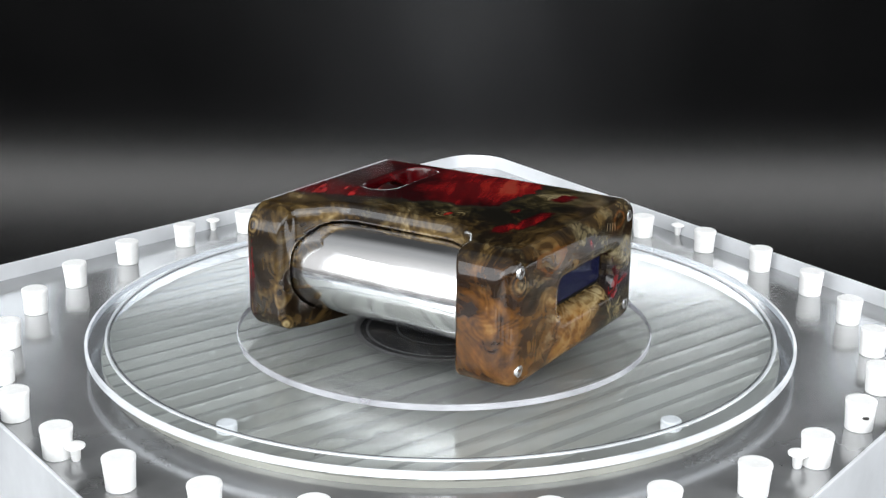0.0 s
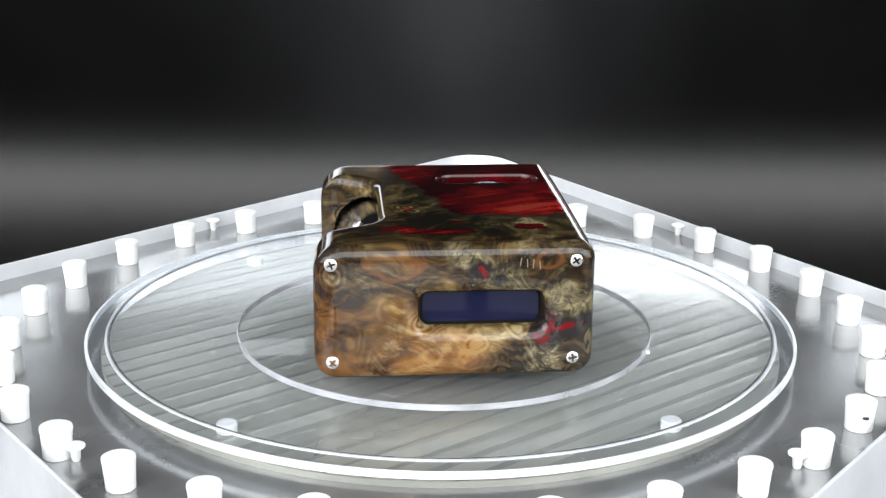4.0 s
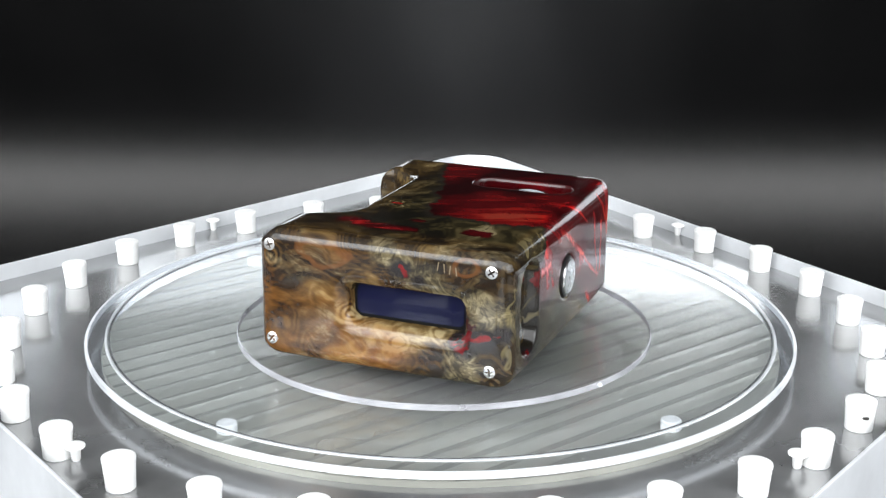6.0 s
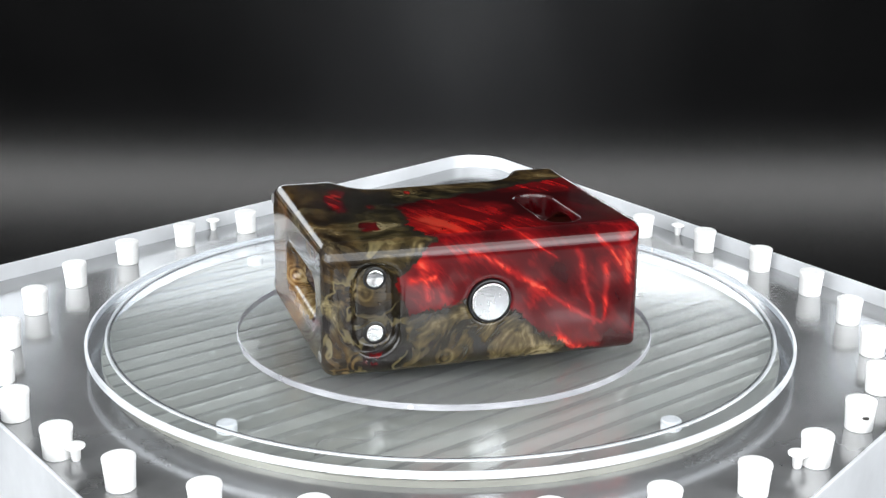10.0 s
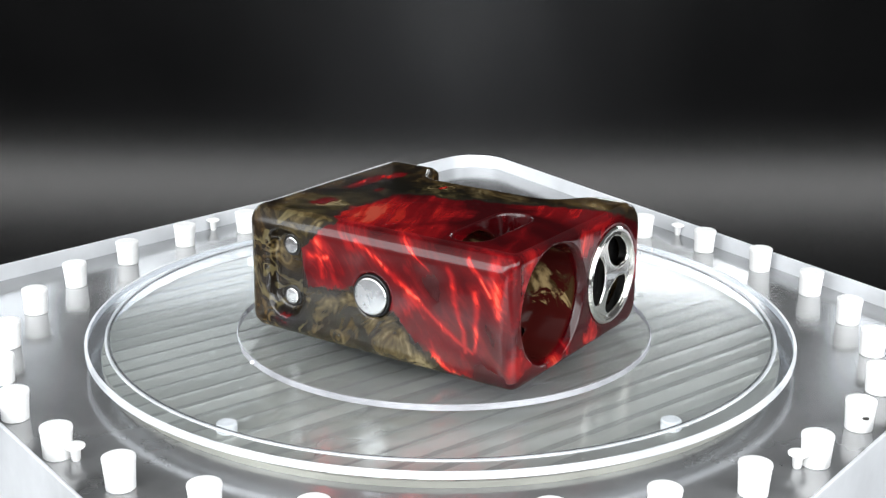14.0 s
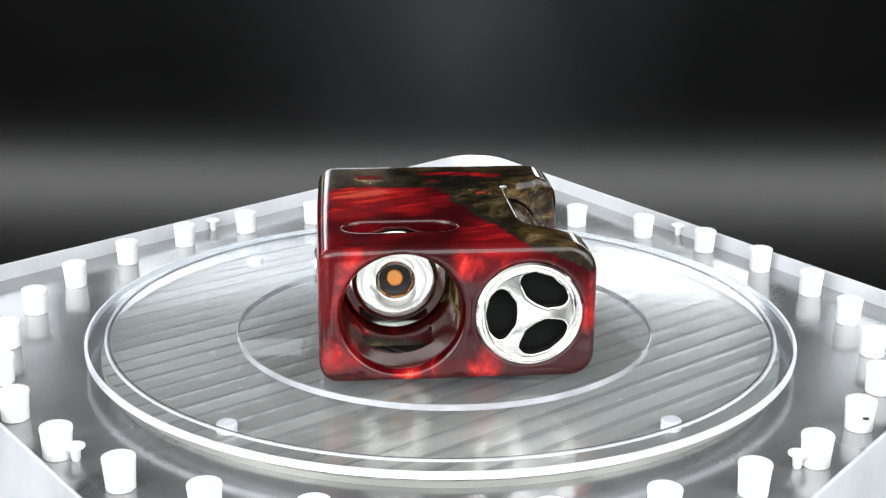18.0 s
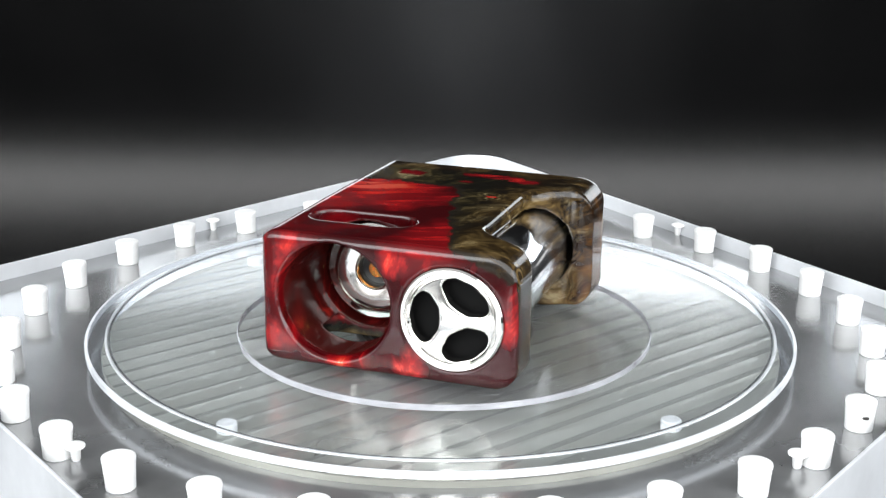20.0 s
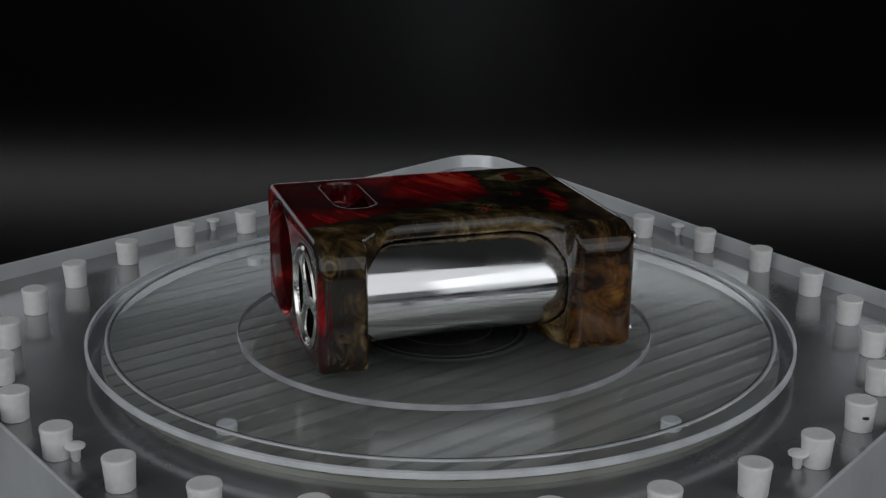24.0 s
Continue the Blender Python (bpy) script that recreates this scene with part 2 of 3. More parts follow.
        d = (ex * ex + ez * ez).op("SQRT") * (1 / wide) * (k * 0.5 + 0.75)
        b = d.step(1.6, 0.0) * 0.64 + d.step(6.0, 0.3) * 0.17
        beams = b if beams is None else beams.high(b)
    beams = beams * side
    # lit clouds of pearl: the button edge of the top, and round the mouths
    hub = ((x - 3.0) * (x - 3.0) * (1 / 620.0) + (y - 27.0) * (y - 27.0) * (1 / 760.0)).op("SQRT") + big * 1.2
    shoal = hub.step(1.25, 0.35) * upper
    glint = None
    for py, pz, r in ((-1.5, 46.0, 6.0), (50.0, 11.0, 7.0), (-49.0, 24.0, 7.0), (-10.0, 5.0, 7.0), (40.0, 51.0, 6.0), (20.0, 3.0, 5.0)):
        g = (((y - py) * (y - py) + (z - pz) * (z - pz)).op("SQRT") * (1 / r) + mid * 2.0).step(1.3, 0.2)
        glint = g if glint is None else glint.high(g)
    glint = glint * mouth
    lit = cloud.step(0.46, 0.70)
    fleck_glow = pocket.step(3.0, 6.0, 0.22, 0.0) + drip * fleck.step(0.5, 0.7) * 0.5
    glow = lit * (silk * 0.50 + 0.06) * (side * -0.5 + 1.0) + ray * cloud.step(0.40, 0.58) * 0.45 * (side * -0.7 + 1.0) + cloud.step(0.36, 0.70) * 0.22 * (side * -0.35 + 1.0) - 0.02 + patch.step(1.1, 0.4) * upper * (silk * 0.55 + 0.12) + fleck_glow
    glow = glow + beams * (silk * 0.55 + ray * 0.2 + 0.48) + shoal * (silk * 0.42 + ray * 0.30 + lit * 0.22 + 0.26) + glint * (silk * 0.30 + 0.42)
    resin = glow.ramp((0.03, (0.028, 0.0007, 0.0014)), (0.26, (0.125, 0.0024, 0.0040)), (0.50, (0.32, 0.008, 0.009)), (0.82, (0.90, 0.042, 0.026)), (1.0, (1.0, 0.14, 0.08)))
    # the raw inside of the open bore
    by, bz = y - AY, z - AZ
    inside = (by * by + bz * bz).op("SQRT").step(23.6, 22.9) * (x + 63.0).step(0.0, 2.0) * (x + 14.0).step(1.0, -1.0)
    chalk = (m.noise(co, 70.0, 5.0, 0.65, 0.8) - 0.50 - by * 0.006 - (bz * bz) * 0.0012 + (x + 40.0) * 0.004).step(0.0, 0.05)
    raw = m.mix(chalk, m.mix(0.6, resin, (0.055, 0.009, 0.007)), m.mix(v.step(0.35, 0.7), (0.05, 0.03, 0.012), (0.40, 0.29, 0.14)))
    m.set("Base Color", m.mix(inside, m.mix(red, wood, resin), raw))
    m.set("Metallic", red * glow.step(0.2, 0.8) * 0.7 * (inside * -1.0 + 1.0))
    m.set("Roughness", fleck.step(0.3, 0.7) * 0.08 + 0.27 + inside * 0.2)
    m.set("Coat Weight", inside * -0.7 + 1.0)
    # the pearl platelets lie tilted towards the end with the bores
    tilt = m.t.nodes.new("ShaderNodeVectorTransform")
    tilt.vector_type, tilt.convert_from, tilt.convert_to = "VECTOR", "OBJECT", "WORLD"
    tilt.inputs[0].default_value = (-0.50, 0.05, 0.0)
    geo = m.t.nodes.new("ShaderNodeNewGeometry")
    lean = m.t.nodes.new("ShaderNodeVectorMath")
    lean.operation = "SCALE"
    m.t.links.new(tilt.outputs[0], lean.inputs[0])
    m.t.links.new((red * (mouth * -1.0 + 1.0) * (inside * -1.0 + 1.0)).s, lean.inputs["Scale"])
    both = m.t.nodes.new("ShaderNodeVectorMath")
    both.operation = "ADD"
    m.t.links.new(geo.outputs["Normal"], both.inputs[0])
    m.t.links.new(lean.outputs[0], both.inputs[1])
    unit = m.t.nodes.new("ShaderNodeVectorMath")
    unit.operation = "NORMALIZE"
    m.t.links.new(both.outputs[0], unit.inputs[0])
    m.t.links.new(unit.outputs[0], m.b.inputs["Normal"])
    # the lacquer is hand polished, not quite flat
    wave = m.t.nodes.new("ShaderNodeBump")
    m.t.links.new(m.noise(co, 150.0, 2.0).s, wave.inputs["Height"])
    wave.inputs["Strength"].default_value, wave.inputs["Distance"].default_value = 0.05, 0.0006
    m.t.links.new(wave.outputs[0], m.b.inputs["Coat Normal"])
    return m.m


def make_clear(name, tint=(0.97, 0.985, 1.0), gloss_rough=0.04, ior=1.49, haze=0.0, shine=0.55):
    """Clear acrylic: see-through with a Fresnel gloss and, where hazy, a little white scatter."""
    mat = bpy.data.materials.new(name)
    mat.use_nodes = True
    t = mat.node_tree
    t.nodes.clear()
    out = t.nodes.new("ShaderNodeOutputMaterial")
    tr = t.nodes.new("ShaderNodeBsdfTransparent")
    tr.inputs[0].default_value = (*tint, 1)
    body = tr
    co = t.nodes.new("ShaderNodeTexCoord")
    if haze > 0:
        df = t.nodes.new("ShaderNodeBsdfDiffuse")
        df.inputs[0].default_value = (0.9, 0.92, 0.95, 1)
        mx = t.nodes.new("ShaderNodeMixShader")
        nz = t.nodes.new("ShaderNodeTexNoise")
        nz.inputs["Scale"].default_value, nz.inputs["Detail"].default_value = 60.0, 6.0
        t.links.new(co.outputs["Object"], nz.inputs["Vector"])
        mr = t.nodes.new("ShaderNodeMapRange")
        for k, v in zip((1, 2, 3, 4), (0.3, 0.75, haze * 0.6, haze * 1.5)):
            mr.inputs[k].default_value = v
        t.links.new(nz.outputs[0], mr.inputs[0])
        t.links.new(mr.outputs[0], mx.inputs[0])
        t.links.new(tr.outputs[0], mx.inputs[1])
        t.links.new(df.outputs[0], mx.inputs[2])
        body = mx
    gl = t.nodes.new("ShaderNodeBsdfGlossy")
    gl.inputs["Roughness"].default_value = gloss_rough
    lw = t.nodes.new("ShaderNodeLayerWeight")
    lw.inputs[0].default_value = 0.5
    pw = t.nodes.new("ShaderNodeMath")
    pw.operation = "POWER"
    t.links.new(lw.outputs["Facing"], pw.inputs[0])
    pw.inputs[1].default_value = 5.0
    fr = t.nodes.new("ShaderNodeMath")
    fr.operation = "MULTIPLY_ADD"
    t.links.new(pw.outputs[0], fr.inputs[0])
    r0 = ((ior - 1) / (ior + 1)) ** 2
    fr.inputs[1].default_value, fr.inputs[2].default_value = shine - r0, r0
    m2 = t.nodes.new("ShaderNodeMixShader")
    t.links.new(fr.outputs[0], m2.inputs[0])
    t.links.new(body.outputs[0], m2.inputs[1])
    t.links.new(gl.outputs[0], m2.inputs[2])
    t.links.new(m2.outputs[0], out.inputs[0])
    return mat


def make_brushed(name, base, rough, angle, strength=0.25, lo=0.8, metal=1.0):
    m = Mat(name, base, rough, metal)
    co = m.coords()
    g = m.noise(m.scaled(co, 14.0, 480.0, 120.0, angle), 1.0, 4.0, 0.6)
    smudge = m.noise(co, 30.0, 5.0, 0.6)
    m.set("Roughness", g * 0.03 + smudge * 0.16 + (rough - 0.09))
    m.set("Base Color", m.mix(smudge.step(0.3, 0.75), tuple(c * lo for c in base), base))
    m.bump(g, strength, 0.00004)
    return m.m


def make_ribs():
    """Pale satin film, each strip a shade of its own, blotched."""
    m = Mat("ribbed_film", (0.5, 0.5, 0.5), 0.34, 0.50)
    co = m.coords()
    rnd = Ex(m.t, m.t.nodes.new("ShaderNodeObjectInfo").outputs["Random"])
    long = m.noise(m.scaled(co, 5.0, 120.0, 20.0, radians(-41)), 1.0, 3.0, 0.5)
    blot = m.noise(co, 14.0, 3.0, 0.5)
    k = rnd * 0.42 + long * 0.25 + 0.05 + blot * 0.25 + 0.02
    m.set("Base Color", k.ramp((0.15, (0.40, 0.40, 0.345)), (0.75, (0.68, 0.68, 0.61))))
    m.set("Roughness", rnd * 0.06 + blot * 0.12 + 0.22)
    return m.m


def make_white_rubber():
    m = Mat("white_rubber", (0.80, 0.80, 0.79), 0.5, Subsurface_Weight=0.0)
    co = m.coords()
    n = m.noise(co, 600.0, 4.0)
    m.set("Base Color", m.mix(n.step(0.35, 0.7), (0.82, 0.82, 0.81), (0.88, 0.88, 0.88)))
    m.bump(n, 0.04, 0.0001)
    return m.m


def make_chrome(name, rough=0.05, base=(0.86, 0.86, 0.87)):
    m = Mat(name, base, rough, 1.0)
    co = m.coords()
    n = m.noise(co, 90.0, 4.0)
    m.set("Roughness", n.step(0.35, 0.75, rough * 0.6, rough * 1.7))
    m.bump(m.noise(m.scaled(co, 1.0, 1.6, 1.6), 210.0, 3.0), 0.014, 0.0003)
    return m.m


def make_backdrop():
    m = Mat("black_backdrop", (0.008, 0.008, 0.0085), 0.16)
    co = m.coords()
    n = m.noise(co, 9.0, 5.0, 0.6)
    f = m.noise(co, 900.0, 2.0)
    m.set("Base Color", m.mix(n.step(0.3, 0.7), (0.0015, 0.0015, 0.0016), (0.003, 0.003, 0.0032)))
    m.bump(f, 0.1, 0.0003)
    return m.m


def make_cloth():
    m = Mat("black_cloth", (0.03, 0.03, 0.031), 0.9, Specular_IOR_Level=0.1)
    co = m.coords()
    n = m.noise(co, 5.0, 4.0, 0.6)
    m.set("Base Color", m.mix(n.step(0.3, 0.7), (0.008, 0.008, 0.0085), (0.014, 0.014, 0.0145)))
    m.bump(m.noise(co, 1200.0, 2.0), 0.2, 0.0005)
    return m.m


BODY = make_body_material()
CLEAR = make_clear("clear_acrylic", gloss_rough=0.12, haze=0.02, shine=0.42)
CLEAR_DISC = make_clear("scuffed_clear_acrylic", (0.995, 0.995, 0.99), 0.05, haze=0.014, shine=0.36)
FROST = make_clear("cut_acrylic_edge", (0.95, 0.97, 1.0), 0.25, haze=0.66)
RING = make_clear("bright_acrylic_ring", (0.80, 0.82, 0.84), 0.2, haze=0.55)
GROOVE_SHADE = make_clear("groove_shade_acrylic", (0.42, 0.43, 0.44), 0.12, haze=0.10)
FAINT = make_clear("faint_acrylic_edge", (0.80, 0.82, 0.84), 0.2, haze=0.26)
FLOOR = make_brushed("brushed_aluminium", (0.50, 0.505, 0.51), 0.17, radians(-40), 0.03, lo=0.66, metal=0.68)
spun = FLOOR.node_tree.nodes.new("ShaderNodeTangent")
spun.direction_type, spun.axis = "RADIAL", "Z"
FLOOR.node_tree.links.new(spun.outputs[0], FLOOR.node_tree.nodes["Principled BSDF"].inputs["Tangent"])
FLOOR.node_tree.nodes["Principled BSDF"].inputs["Anisotropic"].default_value = 0.35
LIP = make_brushed("satin_aluminium", (0.77, 0.79, 0.82), 0.38, radians(5), 0.1, metal=0.25)
RIB_A = make_ribs()
BACKING = make_brushed("grey_backing", (0.41, 0.41, 0.365), 0.36, radians(-39.5), 0.1, metal=0.3)
WHITE = make_white_rubber()
CHROME = make_chrome("polished_steel", 0.13)
CAP = make_chrome("turned_steel", 0.11, (0.84, 0.82, 0.78))
STEEL = make_chrome("satin_steel", 0.20, (0.74, 0.74, 0.75))
BACKDROP = make_backdrop()
CLOTH = make_cloth()
BLACK = Mat("black_plastic", (0.012, 0.012, 0.013), 0.35).m
PITCH_BLACK = Mat("matte_black", (0.004, 0.004, 0.004), 0.7, Specular_IOR_Level=0.1).m
HUB_RING = Mat("grey_hub_metal", (0.16, 0.16, 0.165), 0.32, 0.4).m
HUB = Mat("dark_hub_rubber", (0.010, 0.010, 0.011), 0.2, Specular_IOR_Level=0.5).m
# the coating's bluish reflection is put into the base colour of the screen
GLASS = Mat("bluish_sheen_glass", (0.006, 0.007, 0.026), 0.06, 0.0, Specular_IOR_Level=0.16).m
MARK = Mat("pale_engraving", (0.16, 0.12, 0.07), 0.5).m
SOOT = Mat("dark_stain", (0.03, 0.026, 0.024), 0.8).m
COPPER = Mat("copper_pin", (0.78, 0.36, 0.10), 0.22, 1.0).m


# ---- builders ----
def part(name, bm, material, parent=None, label="", smooth=35.0):
    """One mesh object of its own from a bmesh, under a thing or a part."""
    me = bpy.data.meshes.new(name)
    bm.normal_update()
    bm.to_mesh(me)
    bm.free()
    me.materials.append(material)
    if smooth:
        me.shade_smooth()
        me.set_sharp_from_angle(angle=radians(smooth))
    ob = new(name, me)
    ob.parent = parent
    return tagged(ob, label) if label else ob


def prism(outline, lo, hi, axis="z"):
    """A closed prism over a 2D outline: (x, y) along z, (y, z) along x, (x, z) along y."""
    put = {"z": lambda a, b, c: (a, b, c), "x": lambda a, b, c: (c, a, b), "y": lambda a, b, c: (a, c, b)}[axis]
    bm = bmesh.new()
    low = [bm.verts.new(Vector(put(a, b, lo)) * U) for a, b in outline]
    top = [bm.verts.new(Vector(put(a, b, hi)) * U) for a, b in outline]
    bm.faces.new(low), bm.faces.new(top)
    for k in range(len(low)):
        j = (k + 1) % len(low)
        bm.faces.new((low[k], low[j], top[j], top[k]))
    bmesh.ops.recalc_face_normals(bm, faces=bm.faces)
    return bm


def loft(a, b, lo, hi, axis="x"):
    """A solid between two outlines with as many points."""
    put = {"z": lambda p, c: (p[0], p[1], c), "x": lambda p, c: (c, p[0], p[1]), "y": lambda p, c: (p[0], c, p[1])}[axis]
    bm = bmesh.new()
    low = [bm.verts.new(Vector(put(p, lo)) * U) for p in a]
    top = [bm.verts.new(Vector(put(p, hi)) * U) for p in b]
    bm.faces.new(low), bm.faces.new(top)
    for k in range(len(low)):
        j = (k + 1) % len(low)
        bm.faces.new((low[k], low[j], top[j], top[k]))
    bmesh.ops.recalc_face_normals(bm, faces=bm.faces)
    return bm


def stack(layers):
    """A solid through several outlines with as many points, one above the other."""
    bm = bmesh.new()
    rows = [[bm.verts.new(Vector((x, y, z)) * U) for x, y in o] for o, z in layers]
    bm.faces.new(rows[0]), bm.faces.new(rows[-1])
    for a, b in zip(rows, rows[1:]):
        for k in range(len(a)):
            j = (k + 1) % len(a)
            bm.faces.new((a[k], a[j], b[j], b[k]))
    bmesh.ops.recalc_face_normals(bm, faces=bm.faces)
    return bm


def rounded(corners, seg=6):
    """An outline of (x, y, radius) corners with arcs in them."""
    out, n = [], len(corners)
    for k, (x, y, r) in enumerate(corners):
        p, a, b = Vector((x, y)), Vector(corners[k - 1][:2]), Vector(corners[(k + 1) % n][:2])
        u, v = (a - p).normalized(), (b - p).normalized()
        if r <= 0:
            out.append((x, y))
            continue
        half = u.angle(v) / 2
        d = r / math.tan(half)
        c = p + (u + v).normalized() * (r / math.sin(half))
        s, e = p + u * d - c, p + v * d - c
        turn = s.angle_signed(e)
        for i in range(seg + 1):
            q = s.copy()
            q.rotate(Matrix.Rotation(-turn * i / seg, 2))
            out.append(tuple(c + q))
    return out


def stadium(cx, cy, hx, hy, seg=10):
    """A slot outline; the ends are round."""
    r = min(hx, hy)
    return rounded([(cx - hx, cy - hy, r * 0.999), (cx + hx, cy - hy, r * 0.999), (cx + hx, cy + hy, r * 0.999), (cx - hx, cy + hy, r * 0.999)], seg)


def circle(cx, cy, r, n=48):
    return [(cx + r * math.cos(2 * math.pi * k / n), cy + r * math.sin(2 * math.pi * k / n)) for k in range(n)]


def lathe(profile, n=64, axis="z", at=(0, 0, 0), closed=True):
    """Turns (radius, height) round an axis through the point."""
    bm = bmesh.new()
    rows = []
    for r, h in profile:
        row = []
        for k in range(n if r > 1e-6 else 1):
            a = 2 * math.pi * k / n
            p = (r * math.cos(a), r * math.sin(a), h)
            p = {"z": p, "x": (p[2], p[0], p[1]), "y": (p[0], p[2], p[1])}[axis]
            row.append(bm.verts.new((Vector(p) + Vector(at)) * U))
        rows.append(row)
    pairs = list(zip(rows, rows[1:])) + ([(rows[-1], rows[0])] if closed else [])
    for a, b in pairs:
        for k in range(n):
            j = (k + 1) % n
            f = [a[k % len(a)], a[j % len(a)], b[j % len(b)], b[k % len(b)]]
            f = list(dict.fromkeys(f))
            if len(f) > 2:
                bm.faces.new(f)
    bmesh.ops.recalc_face_normals(bm, faces=bm.faces)
    return bm


def joined(*parts):
    bm = bmesh.new()
    for b in parts:
        me = bpy.data.meshes.new("joined")
        b.to_mesh(me)
        b.free()
        bm.from_mesh(me)
        bpy.data.meshes.remove(me)
    return bm


def carved(bm, cutters, voxel=None, smooth=0, bevel=0.0, within=None):
    """A bmesh with cutters taken out of it, then remeshed and polished."""
    tmp = []

    def mesh_ob(b):
        me = bpy.data.meshes.new("tmp")
        b.to_mesh(me)
        b.free()
        ob = new("tmp", me)
        tmp.append(ob)
        return ob

    ob = mesh_ob(bm)
    for c in cutters:
        mod = ob.modifiers.new("cut", "BOOLEAN")
        mod.operation, mod.solver, mod.object = "DIFFERENCE", "EXACT", mesh_ob(c)
    if within:
        mod = ob.modifiers.new("trim", "BOOLEAN")
        mod.operation, mod.solver, mod.object = "INTERSECT", "EXACT", mesh_ob(within)
    if bevel:
        mod = ob.modifiers.new("bevel", "BEVEL")
        mod.width, mod.segments, mod.limit_method, mod.angle_limit = bevel * U, 3, "ANGLE", radians(40)
    if voxel:
        mod = ob.modifiers.new("remesh", "REMESH")
        mod.mode, mod.voxel_size = "VOXEL", voxel * U
    if smooth:
        mod = ob.modifiers.new("polish", "SMOOTH")
        mod.factor, mod.iterations = 0.5, smooth
    dg = bpy.context.evaluated_depsgraph_get()
    me = bpy.data.meshes.new_from_object(ob.evaluated_get(dg))
    out = bmesh.new()
    out.from_mesh(me)
    bpy.data.meshes.remove(me)
    for o in tmp:
        old = o.data
        bpy.data.objects.remove(o)
        bpy.data.meshes.remove(old)
    return out


def empty(name, label, category, group="", kind="", at=(0, 0, 0)):
    ob = new(name)
    ob.empty_display_size = 0.01
    ob.location = Vector(at) * U
    return tagged(ob, label, category, group, kind)


# ---- the room: black sweep behind the stand ----
def sweep():
    """A glossy black table top, and a matte black cloth that curves up behind it."""
    z0, y0, r = -0.165, 2.70, 0.50
    bm = bmesh.new()
    bmesh.ops.create_cube(bm, size=1.0, matrix=Matrix.Translation((0, y0 / 2 - 1.1, z0 - 0.012)) @ Matrix.Diagonal((4.4, y0 + 2.2, 0.024, 1)))
    bmesh.ops.bevel(bm, geom=bm.edges[:], offset=0.003, segments=2, affect="EDGES")
    tagged(part("table_top", bm, BACKDROP), "glossy black table top under and behind the stand", "table", kind="structure")
    prof = [(y0 + 0.004, z0 - 0.01)]
    for k in range(1, 17):
        a = k / 16 * math.pi / 2
        prof.append((y0 + 0.004 + r * math.sin(a), z0 - 0.01 + r - r * math.cos(a)))
    prof.append((y0 + 0.004 + r, 1.8))
    bm = bmesh.new()
    rows = [[bm.verts.new((x, y, z)) for y, z in prof] for x in (-2.2, 2.2)]
    for k in range(len(prof) - 1):
        bm.faces.new((rows[0][k], rows[1][k], rows[1][k + 1], rows[0][k + 1]))
    bmesh.ops.recalc_face_normals(bm, faces=bm.faces)
    bmesh.ops.solidify(bm, geom=bm.faces, thickness=0.003)
    tagged(part("backdrop", bm, CLOTH), "matte black backdrop cloth curving up behind the table", "backdrop", kind="structure")


sweep()

# ---- the stand: aluminium tray with a low lip ----
CX, CY = -1.45, 15.66            # centre of the fixed disc and of the ring of stoppers
Z_FLOOR, Z_LIP, Z_DISC = -12.2, -4.2, -3.2


def meet(p, q, r, s):
    """Where the line pq meets the line rs."""
    p, q, r, s = (Vector(v) for v in (p, q, r, s))
    d, e = q - p, s - r
    k = ((r - p).x * e.y - (r - p).y * e.x) / (d.x * e.y - d.y * e.x)
    return p + d * k


LINES = [((-219.7, 86.6), (-65.1, 253.7)), ((55.3, 297.4), (209.1, 58.2)), ((159.1, -101.8), (120.2, -151.4)), ((-159.8, -100.6), (-116.7, -155.7))]
CORNERS = [meet(*LINES[k - 1], *LINES[k]) for k in range(4)]
MID = sum(CORNERS, Vector((0, 0))) / 4


def tray_outline(inset, r):
    pts = []
    for k in range(4):
        pair = []
        for j in (k - 1, k):
            a, b = (Vector(v) for v in LINES[j])
            nrm = Vector((-(b - a).y, (b - a).x)).normalized()
            if nrm.dot(MID - a) < 0:
                nrm = -nrm
            pair += [a + nrm * inset, b + nrm * inset]
        c = meet(*pair)
        pts.append((c.x, c.y, r))
    return rounded(pts, 10)


def tray():
    root = empty("display_tray", "low brushed aluminium tray with a raised lip", "tray")
    part("floor_plate", prism(tray_outline(1.6, 22), Z_FLOOR - 2, Z_FLOOR), FLOOR, root, "brushed aluminium plate, worn and smudged")
    outer, inner = tray_outline(0, 24), tray_outline(1.5, 22.5)
    bm = bmesh.new()
    rings = [[bm.verts.new(Vector((x, y, z)) * U) for x, y in o] for o, z in ((outer, -60), (outer, Z_LIP - 0.5), (tray_outline(0.5, 23.5), Z_LIP), (tray_outline(1.1, 23), Z_LIP), (inner, Z_LIP - 0.5), (inner, -60))]
    n = len(outer)
    for a, b in zip(rings, rings[1:] + rings[:1]):
        for k in range(n):
            j = (k + 1) % n
            bm.faces.new((a[k], a[j], b[j], b[k]))
    bmesh.ops.recalc_face_normals(bm, faces=bm.faces)
    part("lip", bm, LIP, root, "satin metal lip, bright along the top")
    part("base", prism(tray_outline(2.0, 22), -270, -60), BLACK, root)
    return root


tray()


